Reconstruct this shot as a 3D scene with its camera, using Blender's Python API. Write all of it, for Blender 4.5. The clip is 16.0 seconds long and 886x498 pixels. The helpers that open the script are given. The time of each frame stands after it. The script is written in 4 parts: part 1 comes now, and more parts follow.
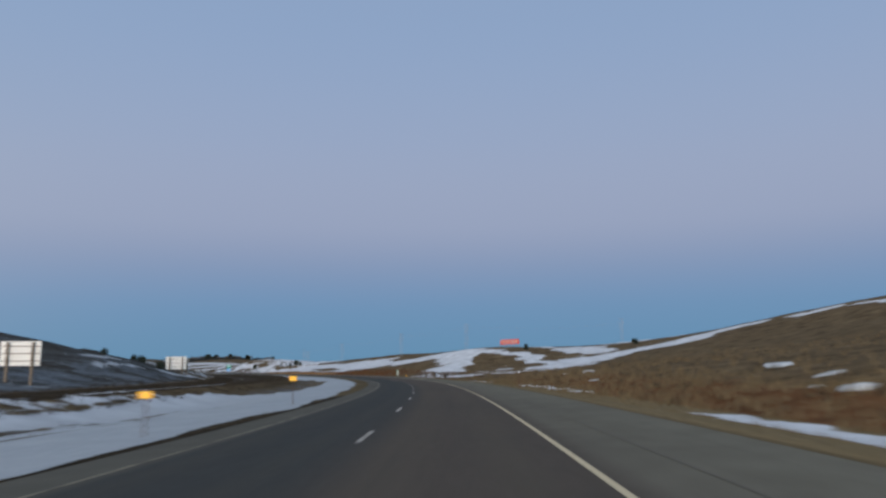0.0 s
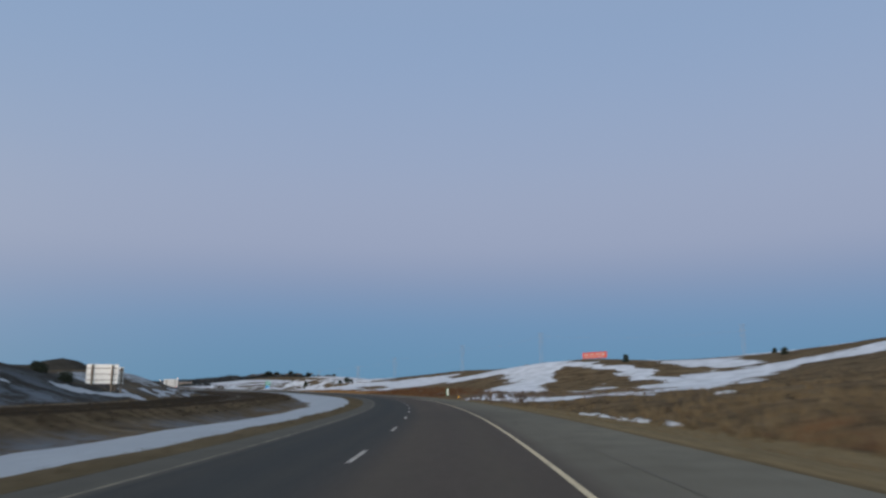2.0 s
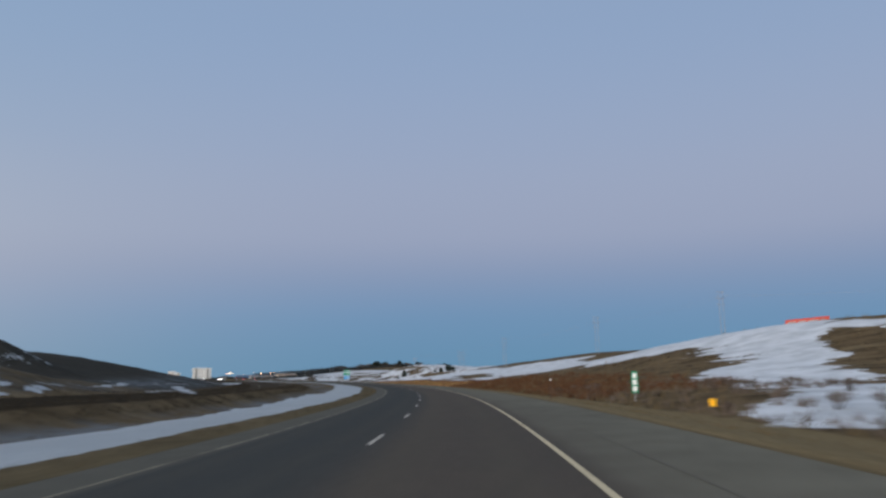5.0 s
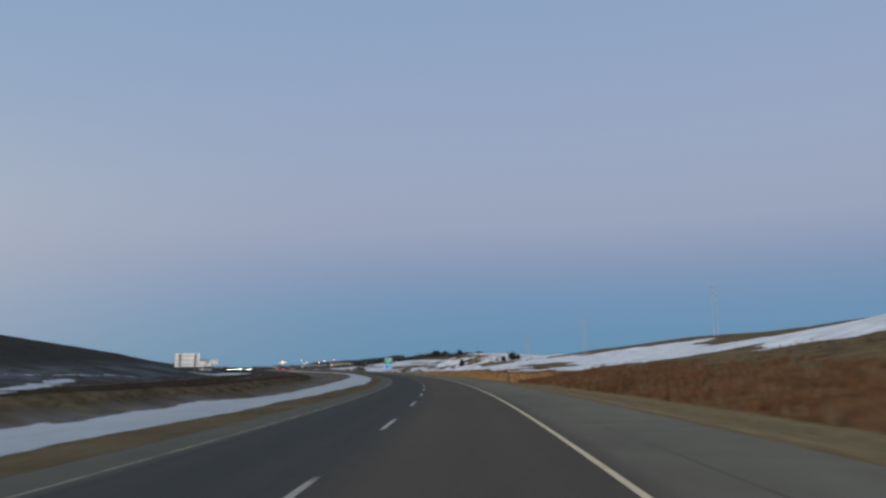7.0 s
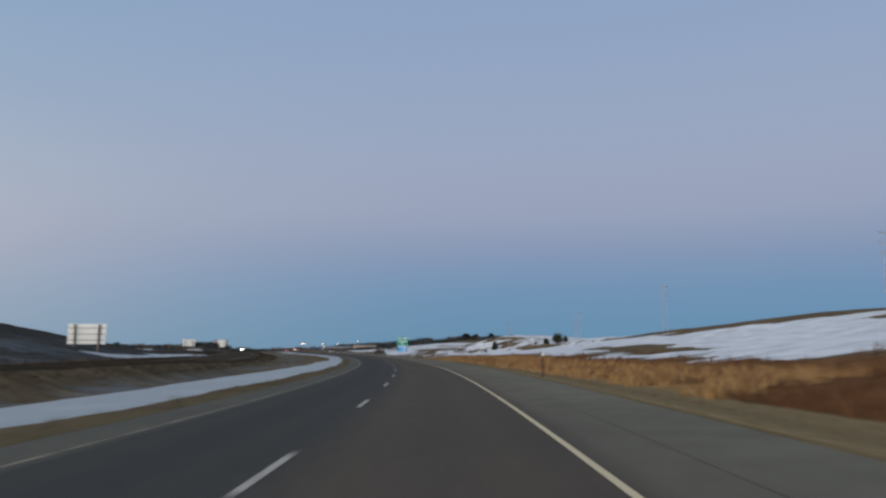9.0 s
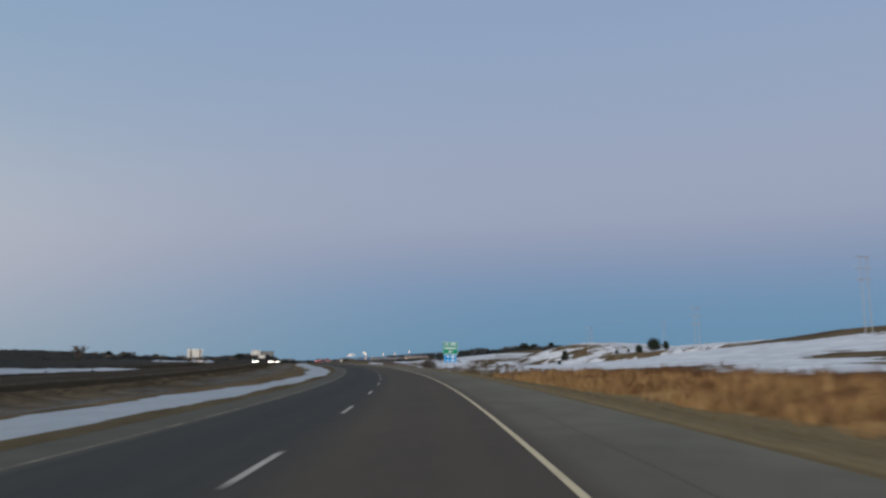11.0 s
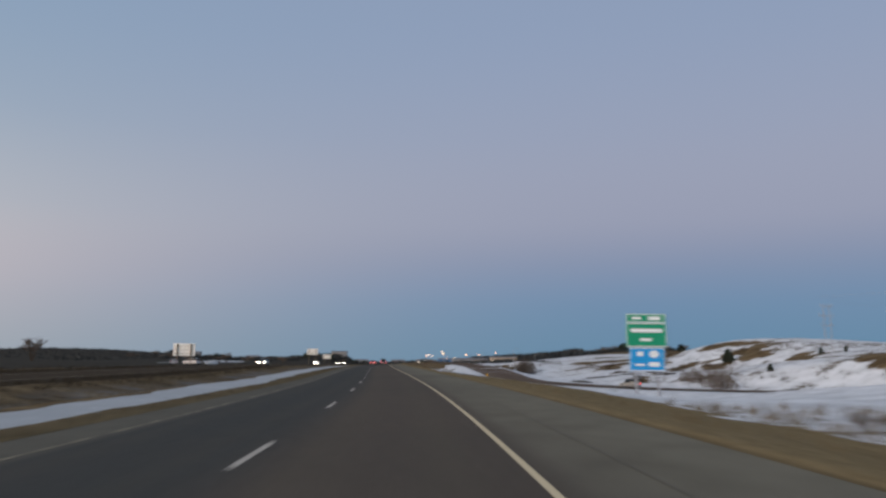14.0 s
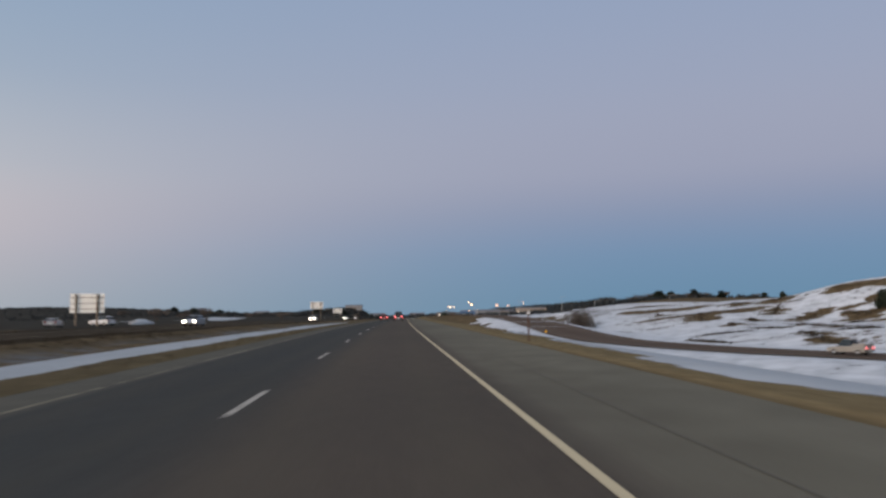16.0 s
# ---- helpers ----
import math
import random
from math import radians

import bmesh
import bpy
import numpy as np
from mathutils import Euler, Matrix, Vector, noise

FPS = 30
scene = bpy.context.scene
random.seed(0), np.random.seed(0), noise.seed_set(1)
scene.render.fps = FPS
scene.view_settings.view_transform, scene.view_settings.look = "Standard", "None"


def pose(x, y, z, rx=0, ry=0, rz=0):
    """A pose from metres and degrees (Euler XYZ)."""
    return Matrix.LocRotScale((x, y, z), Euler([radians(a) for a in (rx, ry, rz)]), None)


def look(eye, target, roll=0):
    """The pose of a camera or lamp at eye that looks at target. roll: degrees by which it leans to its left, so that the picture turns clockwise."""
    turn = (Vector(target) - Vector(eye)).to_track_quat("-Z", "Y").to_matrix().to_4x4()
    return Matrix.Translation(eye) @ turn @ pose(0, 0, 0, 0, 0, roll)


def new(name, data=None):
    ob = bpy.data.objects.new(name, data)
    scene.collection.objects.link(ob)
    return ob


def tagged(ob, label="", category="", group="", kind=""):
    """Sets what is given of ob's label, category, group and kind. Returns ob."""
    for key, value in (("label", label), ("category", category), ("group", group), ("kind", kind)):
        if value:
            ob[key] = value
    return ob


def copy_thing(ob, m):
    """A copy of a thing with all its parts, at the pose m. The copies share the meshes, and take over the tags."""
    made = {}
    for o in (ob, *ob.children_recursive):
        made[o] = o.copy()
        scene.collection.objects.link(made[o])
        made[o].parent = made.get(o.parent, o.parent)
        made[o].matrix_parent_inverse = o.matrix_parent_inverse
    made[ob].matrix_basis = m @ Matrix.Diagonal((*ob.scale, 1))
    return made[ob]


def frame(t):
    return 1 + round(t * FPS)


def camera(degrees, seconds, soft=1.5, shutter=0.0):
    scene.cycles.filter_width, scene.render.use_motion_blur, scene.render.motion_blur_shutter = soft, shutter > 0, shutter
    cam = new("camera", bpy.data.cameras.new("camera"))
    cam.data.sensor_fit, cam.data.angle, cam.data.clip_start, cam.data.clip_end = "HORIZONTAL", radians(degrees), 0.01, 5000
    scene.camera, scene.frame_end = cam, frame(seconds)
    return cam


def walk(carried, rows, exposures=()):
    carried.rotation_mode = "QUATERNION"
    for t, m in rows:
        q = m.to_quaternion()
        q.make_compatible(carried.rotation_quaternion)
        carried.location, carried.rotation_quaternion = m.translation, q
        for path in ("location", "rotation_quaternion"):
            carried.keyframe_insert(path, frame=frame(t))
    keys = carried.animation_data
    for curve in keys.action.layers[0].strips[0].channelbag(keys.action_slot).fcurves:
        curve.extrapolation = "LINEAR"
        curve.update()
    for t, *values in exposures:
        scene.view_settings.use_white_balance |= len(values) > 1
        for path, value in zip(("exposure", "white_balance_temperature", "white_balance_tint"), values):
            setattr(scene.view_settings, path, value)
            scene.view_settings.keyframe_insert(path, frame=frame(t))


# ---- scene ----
cam = camera(61.61, 16.0, soft=2.6, shutter=0.55)
# seconds, x, y, z, tilt up, lean, heading
PATH = (
    (0, -1.716, 0, 1.243, 9.124, -0.521, 1.299),
    (0.5, -1.814, 18.316, 1.13, 9.316, -0.021, 2.386),
    (1, -2.222, 36.489, 1.036, 10.019, 0.151, 4.364),
    (1.5, -2.986, 54.519, 0.951, 10.104, -0.089, 4.595),
    (2, -4.155, 72.407, 0.875, 10.604, -0.046, 6.512),
    (2.5, -5.762, 90.152, 0.801, 9.879, -0.481, 8.713),
    (3, -7.788, 107.757, 0.725, 9.953, -0.272, 10.35),
    (3.5, -10.211, 125.224, 0.645, 10.025, -0.181, 11.487),
    (4, -13.019, 142.552, 0.574, 10.083, -0.742, 12.956),
    (4.5, -16.314, 159.721, 0.513, 10.029, -0.724, 14.165),
    (5, -19.987, 176.748, 0.468, 9.893, -0.677, 15.261),
    (5.5, -24.043, 193.63, 0.433, 9.709, -0.615, 16.345),
    (6, -28.491, 210.366, 0.405, 9.516, -0.549, 17.49),
    (6.5, -33.316, 226.962, 0.375, 9.348, -0.493, 18.669),
    (7, -38.485, 243.429, 0.342, 9.209, -0.447, 20.068),
    (7.5, -43.967, 259.778, 0.308, 9.244, -0.238, 20.594),
    (8, -49.749, 276.016, 0.279, 9.603, 0.133, 22.083),
    (8.5, -55.648, 292.215, 0.222, 9.336, 0.549, 22.924),
    (9, -61.956, 308.269, 0.248, 7.988, 0.291, 22.505),
    (9.5, -68.531, 324.237, 0.257, 8.046, 0.214, 23.349),
    (10, -75.452, 340.087, 0.283, 8.209, 0.151, 24.431),
    (10.5, -82.733, 355.82, 0.317, 8.469, 0.104, 25.583),
    (11, -90.378, 371.433, 0.358, 8.814, 0.074, 26.692),
    (11.5, -98.393, 386.925, 0.413, 9.233, 0.064, 27.665),
    (12, -106.79, 402.288, 0.488, 10.177, 0.621, 27.682),
    (12.5, -115.70, 417.445, 0.60, 10.001, 1.116, 28.782),
    (13, -125.025, 432.447, 0.739, 10.160, 1.429, 30.199),
    (13.5, -134.68, 447.35, 0.868, 9.676, 0.873, 31.155),
    (14, -144.734, 462.112, 1.009, 8.888, 0.433, 33.099),
    (14.5, -155.213, 476.716, 1.126, 10.193, 0.011, 35.559),
    (15, -165.986, 491.260, 1.209, 7.780, -0.810, 35.712),
    (15.5, -177.075, 505.735, 1.32, 6.599, -1.09, 34.936),
    (16, -188.569, 520.097, 1.434, 5.28, -0.65, 34.33),
)
walk(cam, [(t, pose(x, y, z, 90 + tilt, 0, head) @ pose(0, 0, 0, 0, 0, lean)) for t, x, y, z, tilt, lean, head in PATH],
     exposures=((0, 0.0, 6550, 10), (4, 0.0, 6650, 10), (9, 0.0, 6750, 10), (12, -0.05, 6950, 11), (13, -0.08, 7050, 13.5), (14, -0.10, 7150, 14.5), (16, -0.03, 7200, 15)))
SKY_EAST = ((0.0, (0.122, 0.268, 0.415)), (0.05, (0.150, 0.288, 0.478)), (0.085, (0.225, 0.305, 0.472)), (0.12, (0.322, 0.372, 0.515)),
            (0.19, (0.316, 0.390, 0.552)), (0.30, (0.248, 0.366, 0.573)), (0.5, (0.27, 0.35, 0.50)), (1.0, (0.40, 0.42, 0.50)))
SKY_WEST = ((0.0, (0.62, 0.62, 0.60)), (0.05, (0.90, 0.75, 0.68)), (0.085, (0.90, 0.80, 0.74)), (0.12, (0.63, 0.72, 0.735)),
            (0.19, (0.31, 0.485, 0.62)), (0.30, (0.17, 0.36, 0.55)), (0.5, (0.32, 0.39, 0.52)), (1.0, (0.40, 0.42, 0.50)))

# ---- light: the sun has just set behind and to the left, the belt of dusk stands ahead ----
GLOW = Vector((-0.35, -0.94, 0.0)).normalized()

world = bpy.data.worlds.new("dusk_sky")
scene.world = world
world.use_nodes = True
wt = world.node_tree
wt.nodes.clear()


def wmath(op, a, b=None, clamp=False):
    nd = wt.nodes.new("ShaderNodeMath")
    nd.operation, nd.use_clamp = op, clamp
    for i, v in enumerate((a, b)):
        if v is None:
            continue
        if isinstance(v, (int, float)):
            nd.inputs[i].default_value = v
        else:
            wt.links.new(v, nd.inputs[i])
    return nd.outputs[0]


def wramp(value, stops):
    nd = wt.nodes.new("ShaderNodeValToRGB")
    nd.color_ramp.interpolation = "B_SPLINE"
    el = nd.color_ramp.elements
    while len(el) < len(stops):
        el.new(0.5)
    for e, (at, col) in zip(el, stops):
        e.position, e.color = at, (*col, 1)
    wt.links.new(value, nd.inputs[0])
    return nd.outputs[0]


def wmix(fac, a, b):
    nd = wt.nodes.new("ShaderNodeMix")
    nd.data_type = "RGBA"
    wt.links.new(fac, nd.inputs[0])
    wt.links.new(a, nd.inputs[6])
    wt.links.new(b, nd.inputs[7])
    return nd.outputs[2]


wco = wt.nodes.new("ShaderNodeTexCoord")
wsep = wt.nodes.new("ShaderNodeSeparateXYZ")
wt.links.new(wco.outputs["Generated"], wsep.inputs[0])
sx, sy, sz = wsep.outputs
flat = wmath("SQRT", wmath("MAXIMUM", wmath("SUBTRACT", 1.0, wmath("MULTIPLY", sz, sz)), 0.0001))
toward = wmath("DIVIDE", wmath("ADD", wmath("MULTIPLY", sx, GLOW.x), wmath("MULTIPLY", sy, GLOW.y)), flat)
# height in the sky, 0 at the horizon to 1 overhead
high = wmath("DIVIDE", wmath("ARCSINE", wmath("MAXIMUM", sz, 0.0)), math.pi / 2)
east = wramp(high, SKY_EAST)
west = wramp(high, SKY_WEST)
side = wt.nodes.new("ShaderNodeMapRange")
side.interpolation_type = "SMOOTHSTEP"
wt.links.new(toward, side.inputs[0])
side.inputs[1].default_value, side.inputs[2].default_value = -0.85, 1.0
back = wt.nodes.new("ShaderNodeBackground")
wt.links.new(wmix(side.outputs[0], east, west), back.inputs[0])
# the afterglow itself, low over the horizon behind
core = wt.nodes.new("ShaderNodeMapRange")
core.interpolation_type = "SMOOTHSTEP"
wt.links.new(toward, core.inputs[0])
core.inputs[1].default_value, core.inputs[2].default_value = 0.25, 1.0
core.inputs[3].default_value, core.inputs[4].default_value = 1.0, 3.0
wt.links.new(core.outputs[0], back.inputs[1])
wout = wt.nodes.new("ShaderNodeOutputWorld")
wt.links.new(back.outputs[0], wout.inputs[0])

sun_data = bpy.data.lights.new("afterglow", "SUN")
sun_data.energy, sun_data.angle, sun_data.color = 1.9, radians(30), (1.0, 0.76, 0.58)
sun = new("afterglow", sun_data)
sun.matrix_world = look((0, 0, 0), -(GLOW * 1.0 + Vector((0, 0, 0.25))))

# ---- materials ----
class Nodes:
    """Short spelling for a material's node tree."""

    def __init__(self, name):
        self.m = bpy.data.materials.new(name)
        self.m.use_nodes = True
        self.t = self.m.node_tree
        self.bsdf = self.t.nodes["Principled BSDF"]
        self.co = self.t.nodes.new("ShaderNodeTexCoord").outputs["Object"]

    def put(self, value, socket):
        if isinstance(value, bpy.types.NodeSocket):
            self.t.links.new(value, socket)
        elif isinstance(value, (tuple, list)) and len(socket.default_value) == 4 and len(value) == 3:
            socket.default_value = (*value, 1)
        else:
            socket.default_value = value

    def set(self, **sockets):
        for key, value in sockets.items():
            self.put(value, self.bsdf.inputs[key.replace("_", " ")])
        return self

    def noise(self, scale, detail=4, rough=0.55, stretch=None, warp=0.0):
        nd = self.t.nodes.new("ShaderNodeTexNoise")
        co = self.co
        if stretch:
            mp = self.t.nodes.new("ShaderNodeMapping")
            mp.inputs["Scale"].default_value = stretch
            self.t.links.new(co, mp.inputs[0])
            co = mp.outputs[0]
        self.t.links.new(co, nd.inputs["Vector"])
        nd.inputs["Scale"].default_value, nd.inputs["Detail"].default_value = scale, detail
        nd.inputs["Roughness"].default_value, nd.inputs["Distortion"].default_value = rough, warp
        return nd.outputs["Fac"]

    def attr(self, name):
        nd = self.t.nodes.new("ShaderNodeAttribute")
        nd.attribute_name = name
        return nd.outputs["Fac"]

    def chance(self, island=False):
        if island:
            return self.t.nodes.new("ShaderNodeNewGeometry").outputs["Random Per Island"]
        return self.t.nodes.new("ShaderNodeObjectInfo").outputs["Random"]

    def math(self, op, a, b=0.0, clamp=False):
        nd = self.t.nodes.new("ShaderNodeMath")
        nd.operation, nd.use_clamp = op, clamp
        self.put(a, nd.inputs[0])
        self.put(b, nd.inputs[1])
        return nd.outputs[0]

    def step(self, value, lo, hi):
        nd = self.t.nodes.new("ShaderNodeMapRange")
        nd.interpolation_type = "SMOOTHSTEP"
        self.put(value, nd.inputs[0])
        nd.inputs[1].default_value, nd.inputs[2].default_value = lo, hi
        return nd.outputs[0]

    def mix(self, fac, a, b):
        nd = self.t.nodes.new("ShaderNodeMix")
        nd.data_type = "RGBA"
        self.put(fac, nd.inputs[0])
        self.put(a, nd.inputs[6])
        self.put(b, nd.inputs[7])
        return nd.outputs[2]

    def bump(self, height, strength=0.4, distance=0.05):
        nd = self.t.nodes.new("ShaderNodeBump")
        nd.inputs["Strength"].default_value, nd.inputs["Distance"].default_value = strength, distance
        self.put(height, nd.inputs["Height"])
        self.t.links.new(nd.outputs[0], self.bsdf.inputs["Normal"])
        return self


def plain(name, a, b, scale=3.0, rough=0.7, metal=0.0, bump=0.0):
    """A surface between two colours, uneven at two scales."""
    n = Nodes(name)
    f = n.math("ADD", n.math("MULTIPLY", n.noise(scale), 0.6), n.math("MULTIPLY", n.noise(scale * 9, 3), 0.4))
    n.set(Base_Color=n.mix(n.step(f, 0.3, 0.7), a, b), Roughness=rough, Metallic=metal, Specular_IOR_Level=0.25)
    if bump:
        n.bump(f, bump, 0.02)
    return n.m


def glowing(name, colour, power, base=(0.8, 0.8, 0.8)):
    n = Nodes(name)
    n.set(Base_Color=base, Emission_Color=colour, Emission_Strength=power, Roughness=0.3)
    return n.m


def ground_material():
    n = Nodes("winter_ground")
    big, mid, fine = n.noise(0.035, 6, 0.6, warp=0.4), n.noise(0.28, 5, 0.6), n.noise(4.0, 5, 0.65)
    streak = n.noise(0.5, 4, 0.6, (0.25, 1.0, 1.0))
    olive = n.mix(n.step(mid, 0.3, 0.7), (0.056, 0.040, 0.022), (0.118, 0.083, 0.046))
    olive = n.mix(n.step(streak, 0.45, 0.75), olive, (0.165, 0.123, 0.070))
    rust = n.mix(n.step(mid, 0.3, 0.7), (0.080, 0.036, 0.015), (0.140, 0.068, 0.029))
    gold = n.mix(n.step(mid, 0.3, 0.75), (0.19, 0.105, 0.04), (0.30, 0.185, 0.08))
    dull = n.mix(n.step(n.math("ADD", n.math("MULTIPLY", mid, 0.5), n.math("MULTIPLY", fine, 0.5)), 0.3, 0.7), (0.024, 0.0235, 0.020), (0.050, 0.046, 0.038))
    dark = n.mix(n.step(n.math("ADD", n.math("MULTIPLY", streak, 0.6), n.math("MULTIPLY", fine, 0.4)), 0.3, 0.7), (0.018, 0.014, 0.009), (0.040, 0.0295, 0.0175))
    gravel = n.mix(n.step(fine, 0.3, 0.7), (0.108, 0.079, 0.041), (0.190, 0.144, 0.079))
    straw = n.mix(n.step(n.math("ADD", n.math("MULTIPLY", mid, 0.5), n.math("MULTIPLY", fine, 0.5)), 0.3, 0.7), (0.058, 0.045, 0.025), (0.124, 0.096, 0.055))

    def soft(name, spread=0.9):
        return n.step(n.math("ADD", n.attr(name), n.math("MULTIPLY", n.math("SUBTRACT", mid, 0.5), spread)), 0.35, 0.65)

    col = n.mix(soft("rust"), olive, rust)
    col = n.mix(soft("gold"), col, gold)
    col = n.mix(soft("dull"), col, dull)
    col = n.mix(soft("dark", 0.5), col, dark)
    col = n.mix(n.step(fine, 0.42, 0.75), col, n.mix(0.35, col, (0.03, 0.024, 0.017)))
    col = n.mix(soft("gravel", 0.5), col, gravel)
    col = n.mix(soft("straw", 0.4), col, straw)
    frost = n.math("MULTIPLY", n.attr("frost"), n.step(n.math("ADD", n.math("MULTIPLY", n.noise(0.11, 5, 0.65, warp=0.6), 0.6), n.math("MULTIPLY", n.noise(0.9, 5, 0.7), 0.4)), 0.42, 0.60))
    col = n.mix(frost, col, (0.125, 0.145, 0.165))
    v = n.math("ADD", n.attr("snow"), n.math("MULTIPLY", n.math("SUBTRACT", big, 0.5), 1.3))
    v = n.math("ADD", v, n.math("MULTIPLY", n.math("SUBTRACT", mid, 0.5), 1.2))
    v = n.math("ADD", v, n.math("MULTIPLY", n.math("SUBTRACT", n.noise(1.3, 4, 0.65), 0.5), 1.1))
    v = n.math("ADD", v, n.math("MULTIPLY", n.math("SUBTRACT", fine, 0.5), 0.35))
    lies = n.step(v, -0.06, 0.10)
    white = n.mix(n.step(mid, 0.3, 0.7), (0.38, 0.395, 0.408), (0.55, 0.568, 0.582))
    white = n.mix(n.math("MULTIPLY", n.attr("grime"), n.step(n.math("ADD", n.math("MULTIPLY", mid, 0.5), n.math("MULTIPLY", fine, 0.5)), 0.2, 0.55)), white, (0.275, 0.30, 0.315))
    n.set(Base_Color=n.mix(lies, col, white), Roughness=1.0, Specular_IOR_Level=0.02)
    n.bump(n.math("ADD", n.math("MULTIPLY", fine, 0.5), n.math("MULTIPLY", lies, 0.6)), 0.6, 0.12)
    return n.m


def asphalt_material(name="asphalt", tint=(1.0, 1.0, 1.0)):
    n = Nodes(name)
    fine, mid, big = n.noise(30.0, 3), n.noise(0.9, 5), n.noise(0.06, 4)
    wheel, across, lane_dim = n.attr("wheel"), n.attr("paler"), n.attr("lane_dim")
    grit = n.step(n.math("ADD", n.math("MULTIPLY", fine, 0.6), n.math("MULTIPLY", n.noise(5.0, 4, 0.6), 0.4)), 0.3, 0.7)
    # right lane lightened and warmed in colour, as headlight glow on it
    col = n.mix(grit, (0.0555, 0.0455, 0.036), (0.092, 0.0755, 0.060))
    # left lane painted darker and cooler, in place of lens falloff
    left = n.mix(grit, (0.0298, 0.0318, 0.0302), (0.0508, 0.0533, 0.0505))
    col = n.mix(lane_dim, col, left)
    col = n.mix(n.math("MULTIPLY", n.step(mid, 0.3, 0.8), 0.22), col, (0.058, 0.053, 0.045))
    col = n.mix(n.math("MULTIPLY", wheel, n.math("SUBTRACT", 0.42, n.math("MULTIPLY", lane_dim, 0.25))), col, (0.086, 0.073, 0.054))
    shoulder = n.mix(n.step(n.math("ADD", n.math("MULTIPLY", fine, 0.5), n.math("MULTIPLY", mid, 0.5)), 0.3, 0.7),
                     (0.106, 0.097, 0.073), (0.154, 0.141, 0.107))
    col = n.mix(across, col, shoulder)
    col = n.mix(n.math("MULTIPLY", n.step(big, 0.4, 0.7), 0.25), col, (0.046, 0.043, 0.037))
    # long rubbed and oily streaks along the lanes
    streaks = n.step(n.noise(1.0, 5, 0.65, (2.2, 0.05, 1.0)), 0.5, 0.78)
    col = n.mix(n.math("MULTIPLY", streaks, 0.16), col, (0.030, 0.029, 0.027))
    hue = n.t.nodes.new("ShaderNodeMix")
    hue.data_type, hue.blend_type = "RGBA", "MULTIPLY"
    n.put(1.0, hue.inputs[0])
    n.put(col, hue.inputs[6])
    n.put(tint, hue.inputs[7])
    n.set(Base_Color=hue.outputs[2], Roughness=0.95, Specular_IOR_Level=0.05)
    n.bump(fine, 0.35, 0.01)
    return n.m


def paint_material(name, colour, worn):
    n = Nodes(name)
    wear = n.step(n.math("ADD", n.math("MULTIPLY", n.noise(1.6, 5), 0.6), n.math("MULTIPLY", n.noise(22.0, 4), 0.4)), worn - 0.12, worn + 0.12)
    n.set(Base_Color=n.mix(wear, colour, (0.06, 0.055, 0.046)), Roughness=0.9, Specular_IOR_Level=0.08)
    return n.m


def foliage(name, a, b):
    n = Nodes(name)
    f = n.chance(True)
    n.set(Base_Color=n.mix(f, a, b), Roughness=0.85, Specular_IOR_Level=0.2)
    return n.m


GROUND = ground_material()
ASPHALT = asphalt_material()
OLD_ASPHALT = asphalt_material("old_brown_asphalt", (0.47, 0.39, 0.26))
RAMP_ASPHALT = asphalt_material("dusty_ramp_asphalt", (0.85, 0.68, 0.66))
WHITE_PAINT = paint_material("white_road_paint", (0.48, 0.40, 0.26), 0.66)
WORN_PAINT = paint_material("worn_road_paint", (0.35, 0.325, 0.28), 0.60)
OLD_PAINT = paint_material("leftover_road_paint", (0.30, 0.28, 0.24), 0.56)
YELLOW_PAINT = paint_material("yellow_road_paint", (0.235, 0.21, 0.15), 0.50)
SEAM = paint_material("sealed_joint", (0.100, 0.091, 0.070), 0.64)
PANEL_BACK = plain("billboard_back", (0.76, 0.75, 0.69), (0.86, 0.85, 0.79), 0.8, 0.6)
POST_WOOD = plain("weathered_post", (0.13, 0.10, 0.07), (0.25, 0.20, 0.15), 4.0, 0.85, 0, 0.3)
RUSTY_POST = plain("rusty_steel_post", (0.055, 0.030, 0.020), (0.11, 0.062, 0.040), 5.0, 0.8, 0, 0.2)
POLE_GREY = plain("weathered_grey_pole", (0.24, 0.25, 0.27), (0.34, 0.35, 0.37), 2.0, 0.8)
STEEL = plain("galvanised_steel", (0.30, 0.31, 0.32), (0.42, 0.43, 0.44), 3.0, 0.45, 0.8)
GREEN_SHEET = plain("green_sheeting", (0.0, 0.25, 0.13), (0.004, 0.29, 0.15), 1.2, 0.7)
BLUE_SHEET = plain("blue_sheeting", (0.0, 0.26, 0.56), (0.005, 0.30, 0.64), 1.2, 0.7)
WHITE_SHEET = plain("white_sheeting", (0.72, 0.74, 0.72), (0.8, 0.82, 0.8), 2.0, 0.45)
RED_SHEET = plain("red_sheeting", (0.55, 0.075, 0.05), (0.66, 0.11, 0.07), 1.0, 0.5)
FADED_WHITE = plain("faded_white_lettering", (0.42, 0.30, 0.27), (0.56, 0.42, 0.38), 1.0, 0.6)
# reflectors are no lamps: slight emission replaces headlight beams thrown back
YELLOW_SHEET = glowing("self_lit_yellow_reflector", (1.0, 0.45, 0.0), 0.30, (0.70, 0.36, 0.01))
REFLECTOR = glowing("self_lit_white_reflector", (1.0, 1.0, 0.95), 0.25, (0.6, 0.6, 0.58))
NEEDLE = foliage("juniper_needles", (0.012, 0.018, 0.012), (0.035, 0.045, 0.028))
TWIG = foliage("bare_twigs", (0.07, 0.055, 0.044), (0.17, 0.13, 0.10))
THICKET = foliage("dark_bare_thicket", (0.032, 0.026, 0.021), (0.095, 0.074, 0.058))
RUST_BRUSH = foliage("rusty_brush", (0.056, 0.024, 0.010), (0.135, 0.064, 0.027))
